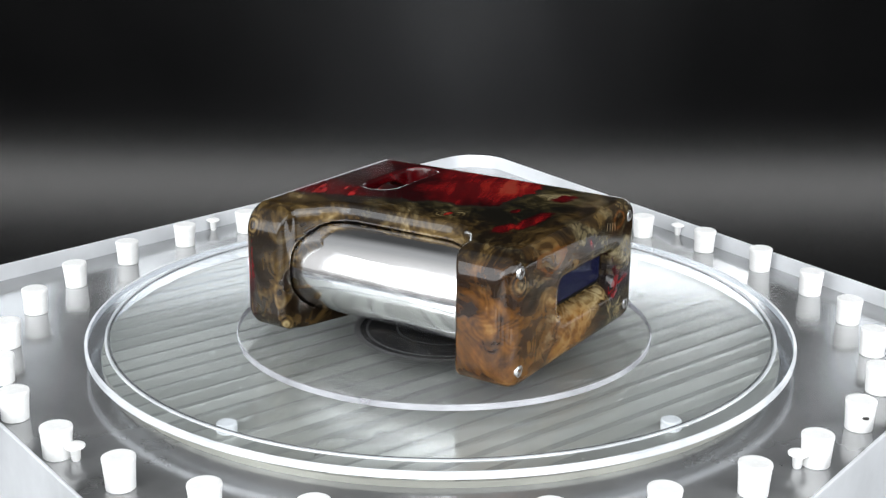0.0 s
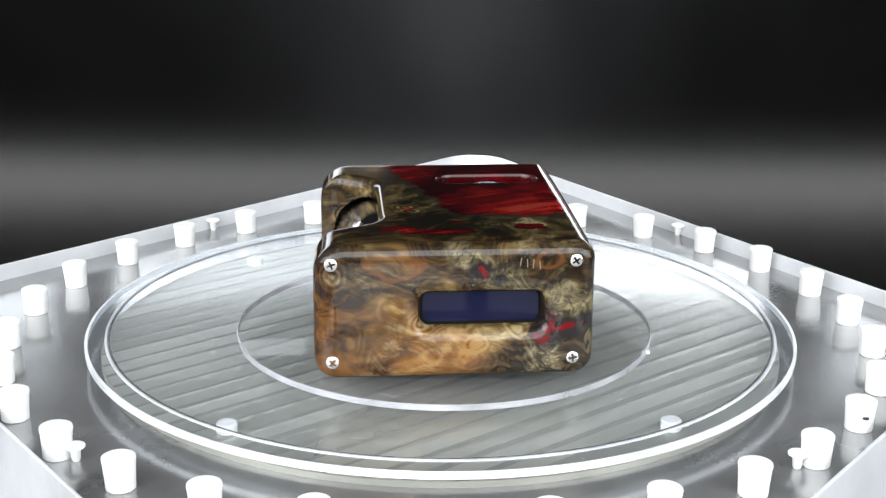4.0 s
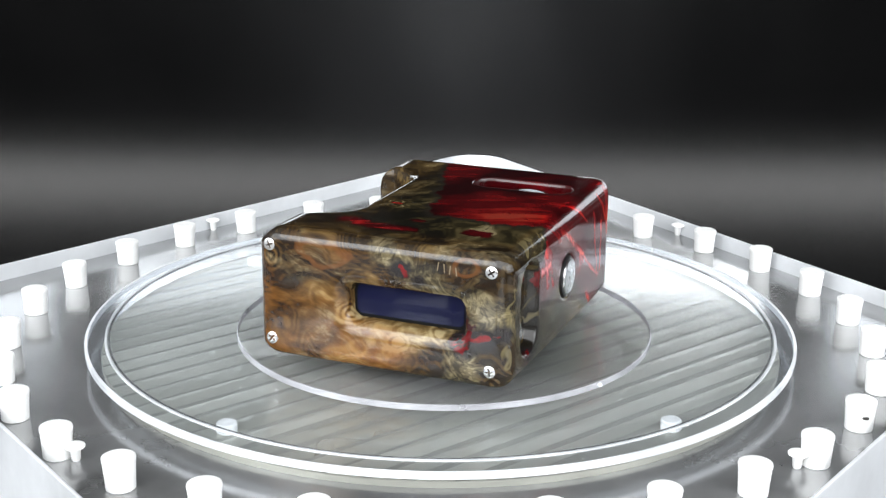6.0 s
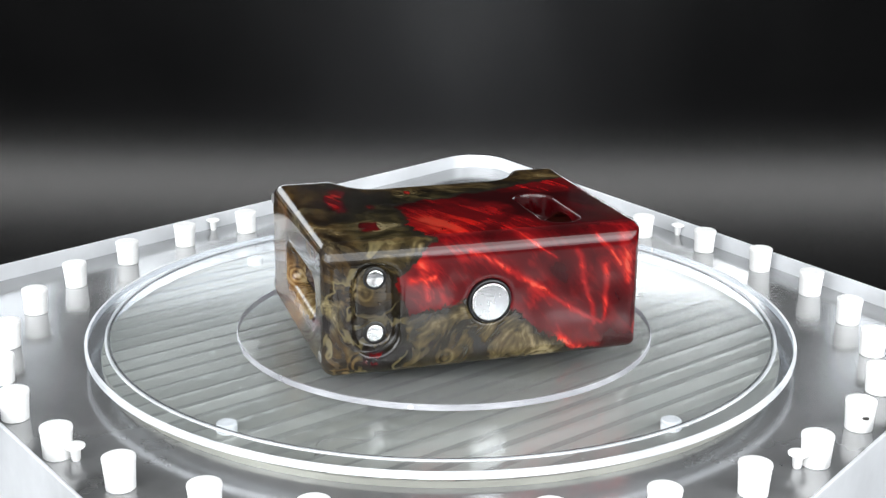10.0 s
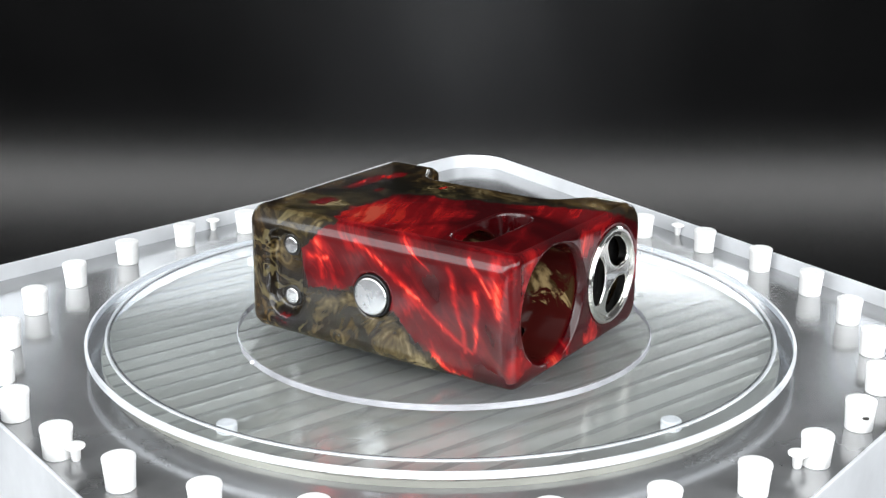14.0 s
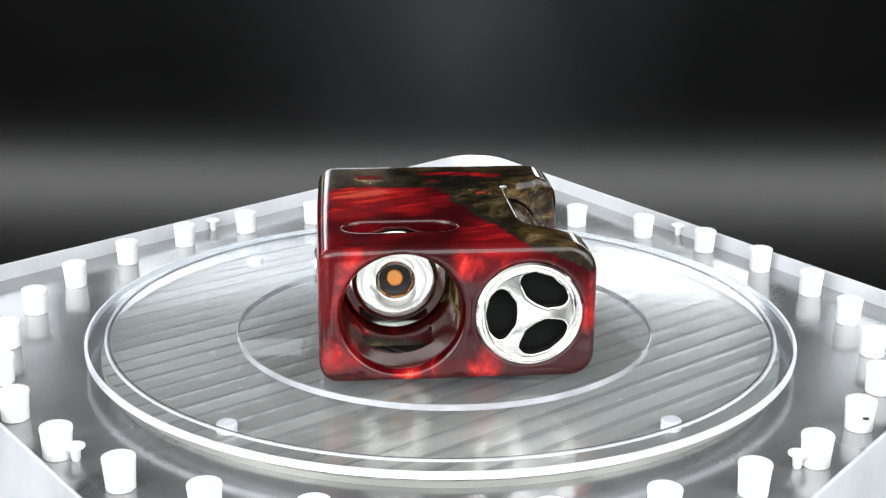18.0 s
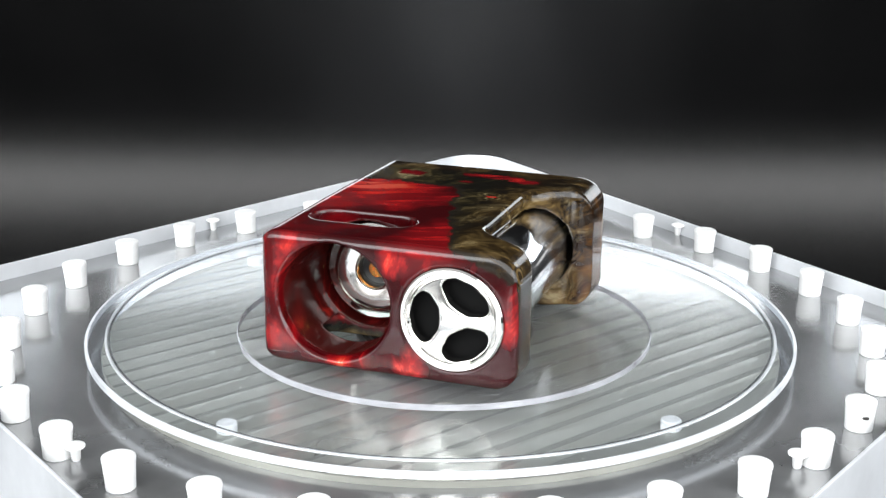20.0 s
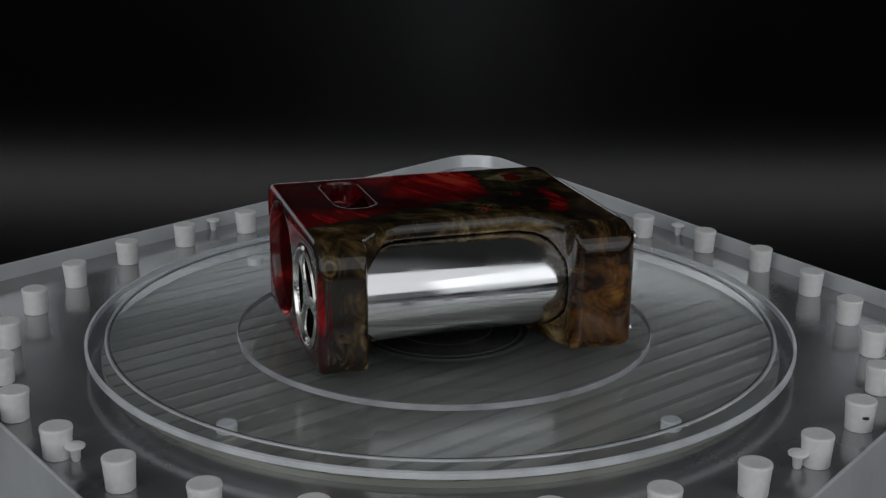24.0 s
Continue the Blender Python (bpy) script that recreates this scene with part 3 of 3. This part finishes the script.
# ---- the fixed disc ----
def fixed_disc():
    root = empty("clear_disc", "large clear acrylic disc raised over the tray", "disc", at=(CX, CY, 0))
    part("plate", lathe([(0, Z_DISC), (151.8, Z_DISC), (151.8, Z_DISC - 2.7), (0, Z_DISC - 2.7)], 160, closed=False), CLEAR, root)
    part("cut_edge", lathe([(151.85, Z_DISC), (153.1, Z_DISC - 0.3), (153.1, Z_DISC - 2.5), (151.85, Z_DISC - 2.7)], 160), FROST, root, "bright cut edge of the acrylic")
    part("groove_ring", lathe([(143.7, Z_DISC + 0.02), (143.9, Z_DISC + 0.6), (144.7, Z_DISC + 0.6), (144.9, Z_DISC + 0.02)], 160), RING, root, "thin bright ring near the rim")
    # low strip on the plate; the groove's dark refraction is put into its tint
    part("groove_shade", lathe([(142.6, Z_DISC + 0.02), (142.7, Z_DISC + 0.5), (143.3, Z_DISC + 0.5), (143.5, Z_DISC + 0.02)], 160), GROOVE_SHADE, root, "low raised strip, the groove's dark refraction put into its tint")
    # ribs of the foil under the plate
    ang = radians(39.5)
    along, across = Vector((math.cos(ang), math.sin(ang))), Vector((-math.sin(ang), math.cos(ang)))
    R, pitch = 146.4, 11.35
    k = -int(R / pitch)
    rng = random.Random(4)
    while k * pitch < R + pitch:
        d = 7.2 + (k + 0.5) * pitch
        if abs(d) > R - 2:
            k += 1
            continue
        w, rise = pitch * rng.uniform(0.31, 0.45), rng.uniform(0.14, 0.26)
        bm = bmesh.new()
        rows = []
        for side in (-1, 1):
            row = []
            for s, zz in ((-1.0, 0.0), (-0.75, rise * 0.30), (-0.4, rise * 0.62), (0.1, rise * 0.88), (0.45, rise), (0.8, rise * 0.55), (1.0, 0.0)):
                q = d + s * w
                p = along * (side * math.sqrt(max(R * R - q * q, 1))) + across * q
                row.append(bm.verts.new(Vector((p.x, p.y, Z_DISC - 6.4 + zz)) * U))
            rows.append(row)
        for i in range(6):
            bm.faces.new((rows[0][i], rows[1][i], rows[1][i + 1], rows[0][i + 1]))
        bm.faces.new(rows[0]), bm.faces.new(rows[1][::-1])
        bm.faces.new((rows[0][0], rows[0][6], rows[1][6], rows[1][0]))
        bmesh.ops.recalc_face_normals(bm, faces=bm.faces)
        part("rib", bm, RIB_A, root, smooth=50)
        k += 1
    part("backing", lathe([(0, Z_DISC - 6.5), (146.3, Z_DISC - 6.5), (146.6, Z_DISC - 6.8), (146.6, Z_FLOOR + 0.02), (0, Z_FLOOR + 0.02)], 96, closed=False), BACKING, root, "grey backing sheet")
    hub = [(0, 0.04), (0, 0.12), (10, 0.12), (10.5, 0.2), (20, 0.2), (20.5, 0.1), (24, 0.1), (24.5, 0.2), (33, 0.2), (33.5, 0.1), (36, 0.1), (36.5, 0.22), (38, 0.22), (38.4, 0.04)]
    part("hub", lathe([(r, Z_DISC + h) for r, h in hub], 96, at=(-CX, -CY, 0), closed=False), HUB, root, "dark ridged turntable hub")
    for r, wide in ((20.2, 0.35), (33.2, 0.5), (37.4, 1.3)):
        part("hub_ring", lathe([(r - wide, Z_DISC + 0.2), (r, Z_DISC + 0.29), (r + wide, Z_DISC + 0.2)], 96, at=(-CX, -CY, 0)), HUB_RING, root, "thin grey ring on the hub")
    for px, py in ((-78, -108), (86, -102), (-95, 92), (96, 92)):
        part("standoff", lathe([(0, Z_FLOOR), (3.6, Z_FLOOR), (3.9, Z_FLOOR + 0.4), (3.9, Z_DISC - 3.2), (3.4, Z_DISC - 2.75), (0, Z_DISC - 2.75)], 24, at=(px, py, 0), closed=False), WHITE, root, "white standoff under the disc")
    return root


fixed_disc()


# ---- white stoppers round the disc ----
def stopper():
    root = empty("stopper", "white tapered rubber stopper standing on the tray", "stopper", "stoppers round the disc")
    part("plug", lathe([(0, 0.0), (4.9, 0.0), (5.15, 0.3), (5.3, 3.5), (5.48, 6.6), (5.6, 8.6)], 32, closed=False), WHITE, root)
    part("flange", lathe([(5.6, 8.6), (5.7, 9.6), (5.85, 10.6), (5.9, 11.2), (5.75, 11.7), (5.3, 11.95), (4.6, 11.9), (0, 11.85)], 32, closed=False), WHITE, root)
    return root


def stoppers():
    first = None
    rng = random.Random(7)
    angles = [65.8, 77.6, 89.4, 101.2, 113.0, 125.4, 137.5, 149.6, 162.0, 174.2, 187.2, 199.6, 211.5, 223.8, 235.0, 246.4, 258.0, 269.5, 281.0, 293.0, 304.7, 315.6, 327.6, 339.6, 352.4, 4.5, 16.9, 29.3, 41.4, 53.5]
    for a in angles:
        r = 187.9 + rng.uniform(-0.5, 0.5)
        m = Matrix.Translation(Vector((-1.7 + r * math.cos(radians(a)), 21.1 + r * math.sin(radians(a)), Z_FLOOR)) * U) @ pose(0, 0, 0, rng.uniform(-1.2, 1.2), rng.uniform(-1.2, 1.2), rng.uniform(0, 360))
        if first is None:
            first = stopper()
            first.matrix_basis = m
        else:
            ob = copy_thing(first, m)
            if a == 327.6:
                spin = (ob.matrix_basis.to_3x3().inverted() @ Vector((0.1, -1.0, 0.0))).normalized()
                q = Vector((spin.x, spin.y, 0)).normalized() * 5.42 + Vector((0, 0, 6.4))
                part("stain", lathe([(0, -0.55), (1.4, -0.2), (1.1, 0.45), (0, 0.6)], 8, at=q, closed=False), SOOT, ob, "small dark stain on the rubber")


stoppers()


def push_pins():
    first = None
    for x, y in ((-129.7, 177.5), (130.0, 175.2), (-129.8, -112.1), (125.0, -113.0), (15.5, 337.0)):
        m = Matrix.Translation(Vector((x, y, Z_FLOOR)) * U) @ pose(0, 0, 0, 3, -2, 30)
        if first is None:
            first = empty("push_pin", "small white plastic mushroom plug standing on the tray", "plug", "small plugs at the tray corners")
            part("stem", lathe([(0, 0), (1.3, 0), (1.6, 0.6), (1.9, 4.0), (2.1, 5.2), (0, 5.2)], 18, closed=False), WHITE, first)
            part("cap", lathe([(0, 5.2), (3.0, 5.2), (3.7, 5.6), (3.7, 6.0), (2.8, 6.5), (0, 6.7)], 20, closed=False), WHITE, first)
            first.matrix_basis = m
        else:
            copy_thing(first, m)


push_pins()


# ---- the turning disc and the box that lies on it ----
turntable = empty("turntable_disc", "small clear acrylic turntable disc with a chipped edge", "turntable")
part("plate", lathe([(0, -0.06), (87.6, -0.06), (88.0, -0.4), (88.0, -2.6), (87.6, -2.85), (0, -2.85)], 128, closed=False), CLEAR_DISC, turntable)
part("cut_edge", lathe([(88.03, -0.2), (88.45, -0.45), (88.45, -2.55), (88.03, -2.8)], 128), make_clear("edge_acrylic", (0.72, 0.70, 0.75), 0.12, haze=0.30), turntable, "milky cut edge")

a = radians(64.5)
part("chip", lathe([(0, -2.2), (1.2, -1.6), (0.9, -0.7), (0, -0.2)], 7, at=(88.9 * math.cos(a), 88.9 * math.sin(a), 0), closed=False), FROST, turntable, "white chip in the edge")

rng_s = random.Random(23)
for k in range(9):
    ra, an, ln, tw = rng_s.uniform(66, 85), radians(rng_s.uniform(0, 360)), rng_s.uniform(2.0, 6.0), rng_s.uniform(-0.5, 0.5)
    c0 = Vector((ra * math.cos(an), ra * math.sin(an)))
    d0 = Vector((-math.sin(an + tw), math.cos(an + tw))) * ln
    n0 = Vector((d0.y, -d0.x)).normalized() * 0.10
    part("scratch", prism([tuple(c0 - d0 - n0 * 0.3), tuple(c0 + n0), tuple(c0 + d0 + n0 * 0.3), tuple(c0 - n0)], -0.055, -0.01), FAINT, turntable, "pale fine scratch", smooth=0)


def dust():
    """Specks and short fibres lying on the fixed disc."""
    rng = random.Random(11)
    bm = bmesh.new()
    for k in range(170):
        r, a = 152 * math.sqrt(rng.random()), rng.uniform(0, 2 * math.pi)
        x, y = CX + r * math.cos(a), CY + r * math.sin(a)
        if math.hypot(x, y) < 90:
            continue
        sx, sy = (rng.uniform(0.12, 0.3), rng.uniform(0.12, 0.3)) if k % 9 else (rng.uniform(0.8, 2.2), 0.12)
        t = rng.uniform(0, math.pi)
        c, s = math.cos(t), math.sin(t)
        lo = [bm.verts.new(Vector((x + u * sx * c - v * sy * s, y + u * sx * s + v * sy * c, Z_DISC + 0.02)) * U) for u, v in ((-1, -1), (1, -1), (1, 1), (-1, 1))]
        top = bm.verts.new(Vector((x, y, Z_DISC + 0.22)) * U)
        bm.faces.new(lo[::-1])
        for i in range(4):
            bm.faces.new((lo[i], lo[(i + 1) % 4], top))
    tagged(part("dust", bm, WHITE, smooth=0), "fine white dust and fibres on the clear disc", "dust", kind="stuff")


dust()

X0, X1, ZT = -66.0, 64.2, 54.0
TY, TZ = -26.0, 26.4     # axis of the steel tube


def side_y(x):
    """The button side: it leans a little and is polished slightly convex."""
    return 53.3 - 0.0135 * x + 0.5 * (1 - (x / 65) ** 2)


def back_y(x):
    """The tube side, further out at the screen end."""
    return -53.6 - 0.027 * x




def make_box():
    root = empty("box_mod", "polished burl wood and red resin box with a steel tube", "electronic device")
    # soft ends: the outline shrinks along a quarter round
    def outline(k, x):
        lo, hi = back_y(x), side_y(x)
        return rounded([(lo + k, 0.05 + k, 9.5 - k), (hi - k, 0.05 + k, max(7.5 - k, 0.8)), (hi - k, ZT - k, max(7.5 - k, 0.8)), (lo + k, ZT - k, 12 - k)], 8)

    turn = [i / 6 * math.pi / 2 for i in range(7)]
    layers = [(3.4 * (1 - math.sin(a)), X0 + 3.4 * (1 - math.cos(a))) for a in turn] + [(0.0, x) for x in range(-55, 60, 11)] + [(5.4 * (1 - math.cos(a)), X1 - 5.4 * (1 - math.sin(a))) for a in turn]
    bm = bmesh.new()
    rows = [[bm.verts.new(Vector((x, y, z)) * U) for y, z in outline(k, x)] for k, x in layers]
    bm.faces.new(rows[0]), bm.faces.new(rows[-1])
    for a, b in zip(rows, rows[1:]):
        for k in range(len(a)):
            bm.faces.new((a[k], a[(k + 1) % len(a)], b[(k + 1) % len(a)], b[k]))
    bmesh.ops.recalc_face_normals(bm, faces=bm.faces)

    def notch(k):
        """The opening beside the tube, k units wider all round."""
        return rounded([(-85, -90, 0), (-85, -54.6, 0), (-46.0 - k, -54.6 + k * 0.4, 8), (-46.0 - k, -44 + k * 0.4, 5), (-34 - k * 0.7, -28.5 + k, 16), (28 + k * 0.7, -28.5 + k, 16), (37.0 + k, -44 + k * 0.4, 4), (37.0 + k, -57.4 + k * 0.4, 10), (85, -57.4, 0), (85, -90, 0)], 10)

    # under the tube the bottom is cut further back
    under = rounded([(-85, -90, 0), (-85, -54.6, 0), (-46.0, -54.6, 8), (-46.0, -44, 5), (-35, -9, 15), (28, -9, 15), (37.0, -44, 4), (37.0, -57.4, 10), (85, -57.4, 0), (85, -90, 0)], 10)
    over = [(2.6 * (1 - math.sqrt(1 - u * u)), u) for u in (0.0, 0.35, 0.62, 0.82, 0.94, 0.999)]
    bow = [(x, side_y(x) + 0.05, 0) for x in range(44, -55, -11)]
    plan = prism(rounded([(X0, back_y(X0), 3.5), (X1, back_y(X1), 8), (X1, side_y(X1), 4.5)] + bow + [(X0, side_y(X0), 6)], 8), -10, 70, "z")
    def window(k):
        """The opening before the screen, k units wider; the dish hangs lower than it rises."""
        lo, hi, r = 20.2 - k * 1.25, 34.0 + k * 0.75, 3.6 + k * 0.8
        return rounded([(-14.4 - k, lo, r), (32.4 + k, lo, r), (32.4 + k, hi, r), (-14.4 - k, hi, r)], 8)

    DISH = ((0.6, 59.98), (1.0, 61.4), (1.8, 62.6), (3.2, 63.5), (5.2, 64.1), (8.0, 64.5))
    YB, YS = side_y(-1.6), 47.9      # faces behind the large button and in the scoop round the small ones
    cut = [
        stack([(notch(2.8), -1.0)] + [(notch(k), 0.1 + 6.0 * (1 - u)) for k, u in reversed(over)] + [(notch(k), 48.4 + 5.5 * u) for k, u in over] + [(notch(2.8), 56.0)]),
        stack([(under, -1.5), (under, 4.0), (under, 8.6)]),
        lathe([(0, -80), (20.7, -80), (20.7, -58), (20.35, -57), (20.35, 42), (0, 42)], 64, "x", (0, TY, TZ), closed=False),
        lathe([(0, -80), (24.3, -80), (24.3, -65.4), (23.4, -64.4), (22.8, -62.0), (22.8, -17), (0, -17)], 64, "x", (0, AY, AZ), closed=False),
        loft(stadium(-37.0, 21.6, 6.9, 21.2), stadium(-37.0, 21.6, 8.6, 22.9), 44, 55, "z"),
        loft(stadium(-37.5, 21.6, 9.0, 22.7), stadium(-37.5, 21.6, 7.8, 21.5), -1, 9, "z"),
        loft(window(0.0), window(0.6), 55, 60.0, "x"),
        *(loft(window(a), window(b), xa, xb, "x") for (a, xa), (b, xb) in zip(DISH, DISH[1:])),
        lathe([(0, YB - 4), (8.8, YB - 4), (8.8, YB - 1.5), (9.8, YB + 3), (0, YB + 3)], 40, "y", (-1.6, 0, 27.2), closed=False),
        loft(stadium(44.0, 27.6, 7.2, 16.4), stadium(44.0, 27.6, 11.0, 20.2), YS, YS + 7.5, "y"),
    ]
    part("body", carved(bm, cut, voxel=0.62, smooth=7, within=plan), BODY, root, "burl wood cast with clear red pearl resin", smooth=60)

    tube = part("battery_tube", lathe([(0, -57), (19.6, -57), (20.0, -56), (20.0, 40), (19.6, 41), (0, 41)], 96, "x", (0, TY, TZ), closed=False), CHROME, root, "mirror polished steel tube")
    # cap with three openings: a turned ring and a soft three-armed web
    web = lathe([(0, -65.9), (17.4, -65.9), (17.4, -61.5), (0, -61.5)], 64, "x", (0, TY, TZ), closed=False)
    holes = []
    for a0 in (0, 120, 240):
        ring = [(r, radians(a0 + a)) for r, a in ((16.3, -49), (16.7, -24), (16.8, 0), (16.7, 24), (16.3, 49), (6.8, 40), (4.8, 0), (6.8, -40))]
        pts = [(TY + r * math.cos(a), TZ + r * math.sin(a), k) for (r, a), k in zip(ring, (3.4, 0, 0, 0, 3.4, 2.6, 0, 2.6))]
        holes.append(prism(rounded(pts, 5), -72, -50, "x"))
    cap_ob = part("battery_cap", lathe([(17.0, -61.5), (17.0, -65.7), (17.5, -66.4), (18.1, -66.0), (18.5, -66.0), (18.9, -66.7), (19.9, -66.8), (20.6, -66.1), (20.6, -60.5)], 96, "x", (0, TY, TZ)), CAP, root, "round steel cap with three openings")
    part("web", carved(web, holes, voxel=0.4, smooth=5), CAP, cap_ob, smooth=180)
    # added matte black disc, standing in for the deep shade behind the openings
    part("cap_depth_shade", lathe([(0, -58.6), (19.5, -58.6), (19.5, -57.2), (0, -57.2)], 40, "x", (0, TY, TZ), closed=False), PITCH_BLACK, cap_ob)
    # connector deep in the bore
    cx = -26.0
    con = part("connector", lathe([(0, cx + 7.4), (6.6, cx + 7.4), (6.6, cx + 5.0), (6.9, cx + 1.0), (7.3, cx + 0.4), (8.2, cx), (15.0, cx), (15.2, cx + 0.7), (15.5, cx + 0.7), (15.7, cx + 0.1), (17.4, cx + 1.8), (17.6, cx + 2.6), (20.4, cx + 2.6), (21.2, cx + 3.4), (21.2, cx + 9.5), (0, cx + 9.5)], 72, "x", (0, AY, AZ), closed=False), CAP, root, "steel threaded connector plate deep in the bore")
    part("insulator", lathe([(0, cx + 6.2), (6.5, cx + 6.2), (6.5, cx + 7.3), (0, cx + 7.3)], 36, "x", (0, AY, AZ), closed=False), BLACK, con)
    part("pin", lathe([(0, cx + 4.9), (1.3, cx + 4.9), (1.6, cx + 4.5), (3.0, cx + 4.5), (3.6, cx + 5.0), (3.6, cx + 6.15), (0, cx + 6.15)], 32, "x", (0, AY, AZ), closed=False), COPPER, con, "copper centre pin")
    # screen
    screen = part("screen", prism(rounded([(-13.4, 21.3, 2.4), (31.4, 21.3, 2.4), (31.4, 33.2, 2.4), (-13.4, 33.2, 2.4)], 6), 56.2, 57.3, "x"), GLASS, root, "dark screen window, bluish reflection put into its colour")
    part("border", prism(rounded([(-15.2, 19.6, 3.6), (33.2, 19.6, 3.6), (33.2, 34.8, 3.6), (-15.2, 34.8, 3.6)], 6), 56.0, 57.0, "x"), PITCH_BLACK, screen, "black border round the screen")
    # buttons
    def button(name, x, z, r, y, out, label):
        b = part(name, lathe([(0, y - 3.4), (r, y - 3.4), (r, y + out - 0.5), (r - 0.22, y + out - 0.12), (r - 0.55, y + out), (r - 0.7, y + out + 0.01), (0, y + out + 0.12)], 48, "y", (x, 0, z), closed=False), STEEL, root, label, smooth=22)
        part("bezel", lathe([(r + 0.15, y - 2.5), (r + 0.15, y + 0.1), (r + 0.5, y + 0.45), (r + 1.0, y + 0.3), (r + 1.15, y - 2.5)], 48, "y", (x, 0, z)), BLACK, b)
    button("fire_button", -1.6, 27.2, 7.7, YB, 1.3, "large round polished steel button")
    button("adjust_button", 43.2, 38.9, 3.5, YS, 1.2, "small round steel button in a scooped recess")
    button("adjust_button", 43.4, 16.8, 3.5, YS, 1.2, "small round steel button in a scooped recess")
    # worn engraved marks on the screen end
    for k, (ey, tilt) in enumerate(((23.3, 0.25), (25.8, -0.1), (28.1, 0.15), (30.6, -0.2))):
        ez = 46.9 - k * 0.45
        part("engraved_mark", prism([(ey - 0.22 - tilt, ez - 1.7), (ey + 0.22 - tilt, ez - 1.7), (ey + 0.22 + tilt, ez + 1.7), (ey - 0.22 + tilt, ez + 1.7)], X1 - 0.3, X1 + 0.06, "x"), MARK, root, "faint pale engraved stroke", smooth=0)
    # screws
    for y, z, turn in ((-48.2, 46.8, 20), (44.5, 47.0, 35), (-48.1, 7.8, 50), (44.3, 7.8, 10)):
        head = lathe([(0, X1 - 1.2), (2.5, X1 - 1.2), (2.5, X1 - 0.1), (2.0, X1 + 0.25), (0, X1 + 0.35)], 28, "x", (0, y, z), closed=False)
        c, s = math.cos(radians(turn)), math.sin(radians(turn))
        bars = []
        for u, v in (((c, s), (-s, c)), ((-s, c), (c, s))):
            bars.append(prism([(y + u[0] * a * 1.7 + v[0] * b * 0.38, z + u[1] * a * 1.7 + v[1] * b * 0.38) for a, b in ((-1, -1), (1, -1), (1, 1), (-1, 1))], X1 - 0.5, X1 + 2, "x"))
        part("screw", carved(head, bars), STEEL, root, "crosshead steel screw")
    return root


box = make_box()


def motions():
    def ahead(t):
        for (a, u), (b, v) in zip(SWAY, SWAY[1:]):
            if a <= t <= b:
                k = (t - a) / (b - a)
                return u + (v - u) * k * k * (3 - 2 * k)
        return SWAY[-1][1]

    rows = [(t, pose(0, 0, 0, 0, 0, SPIN0 + SPIN * t + ahead(t))) for t in range(0, 25)]
    walk(turntable, rows)
    walk(box, rows)


motions()
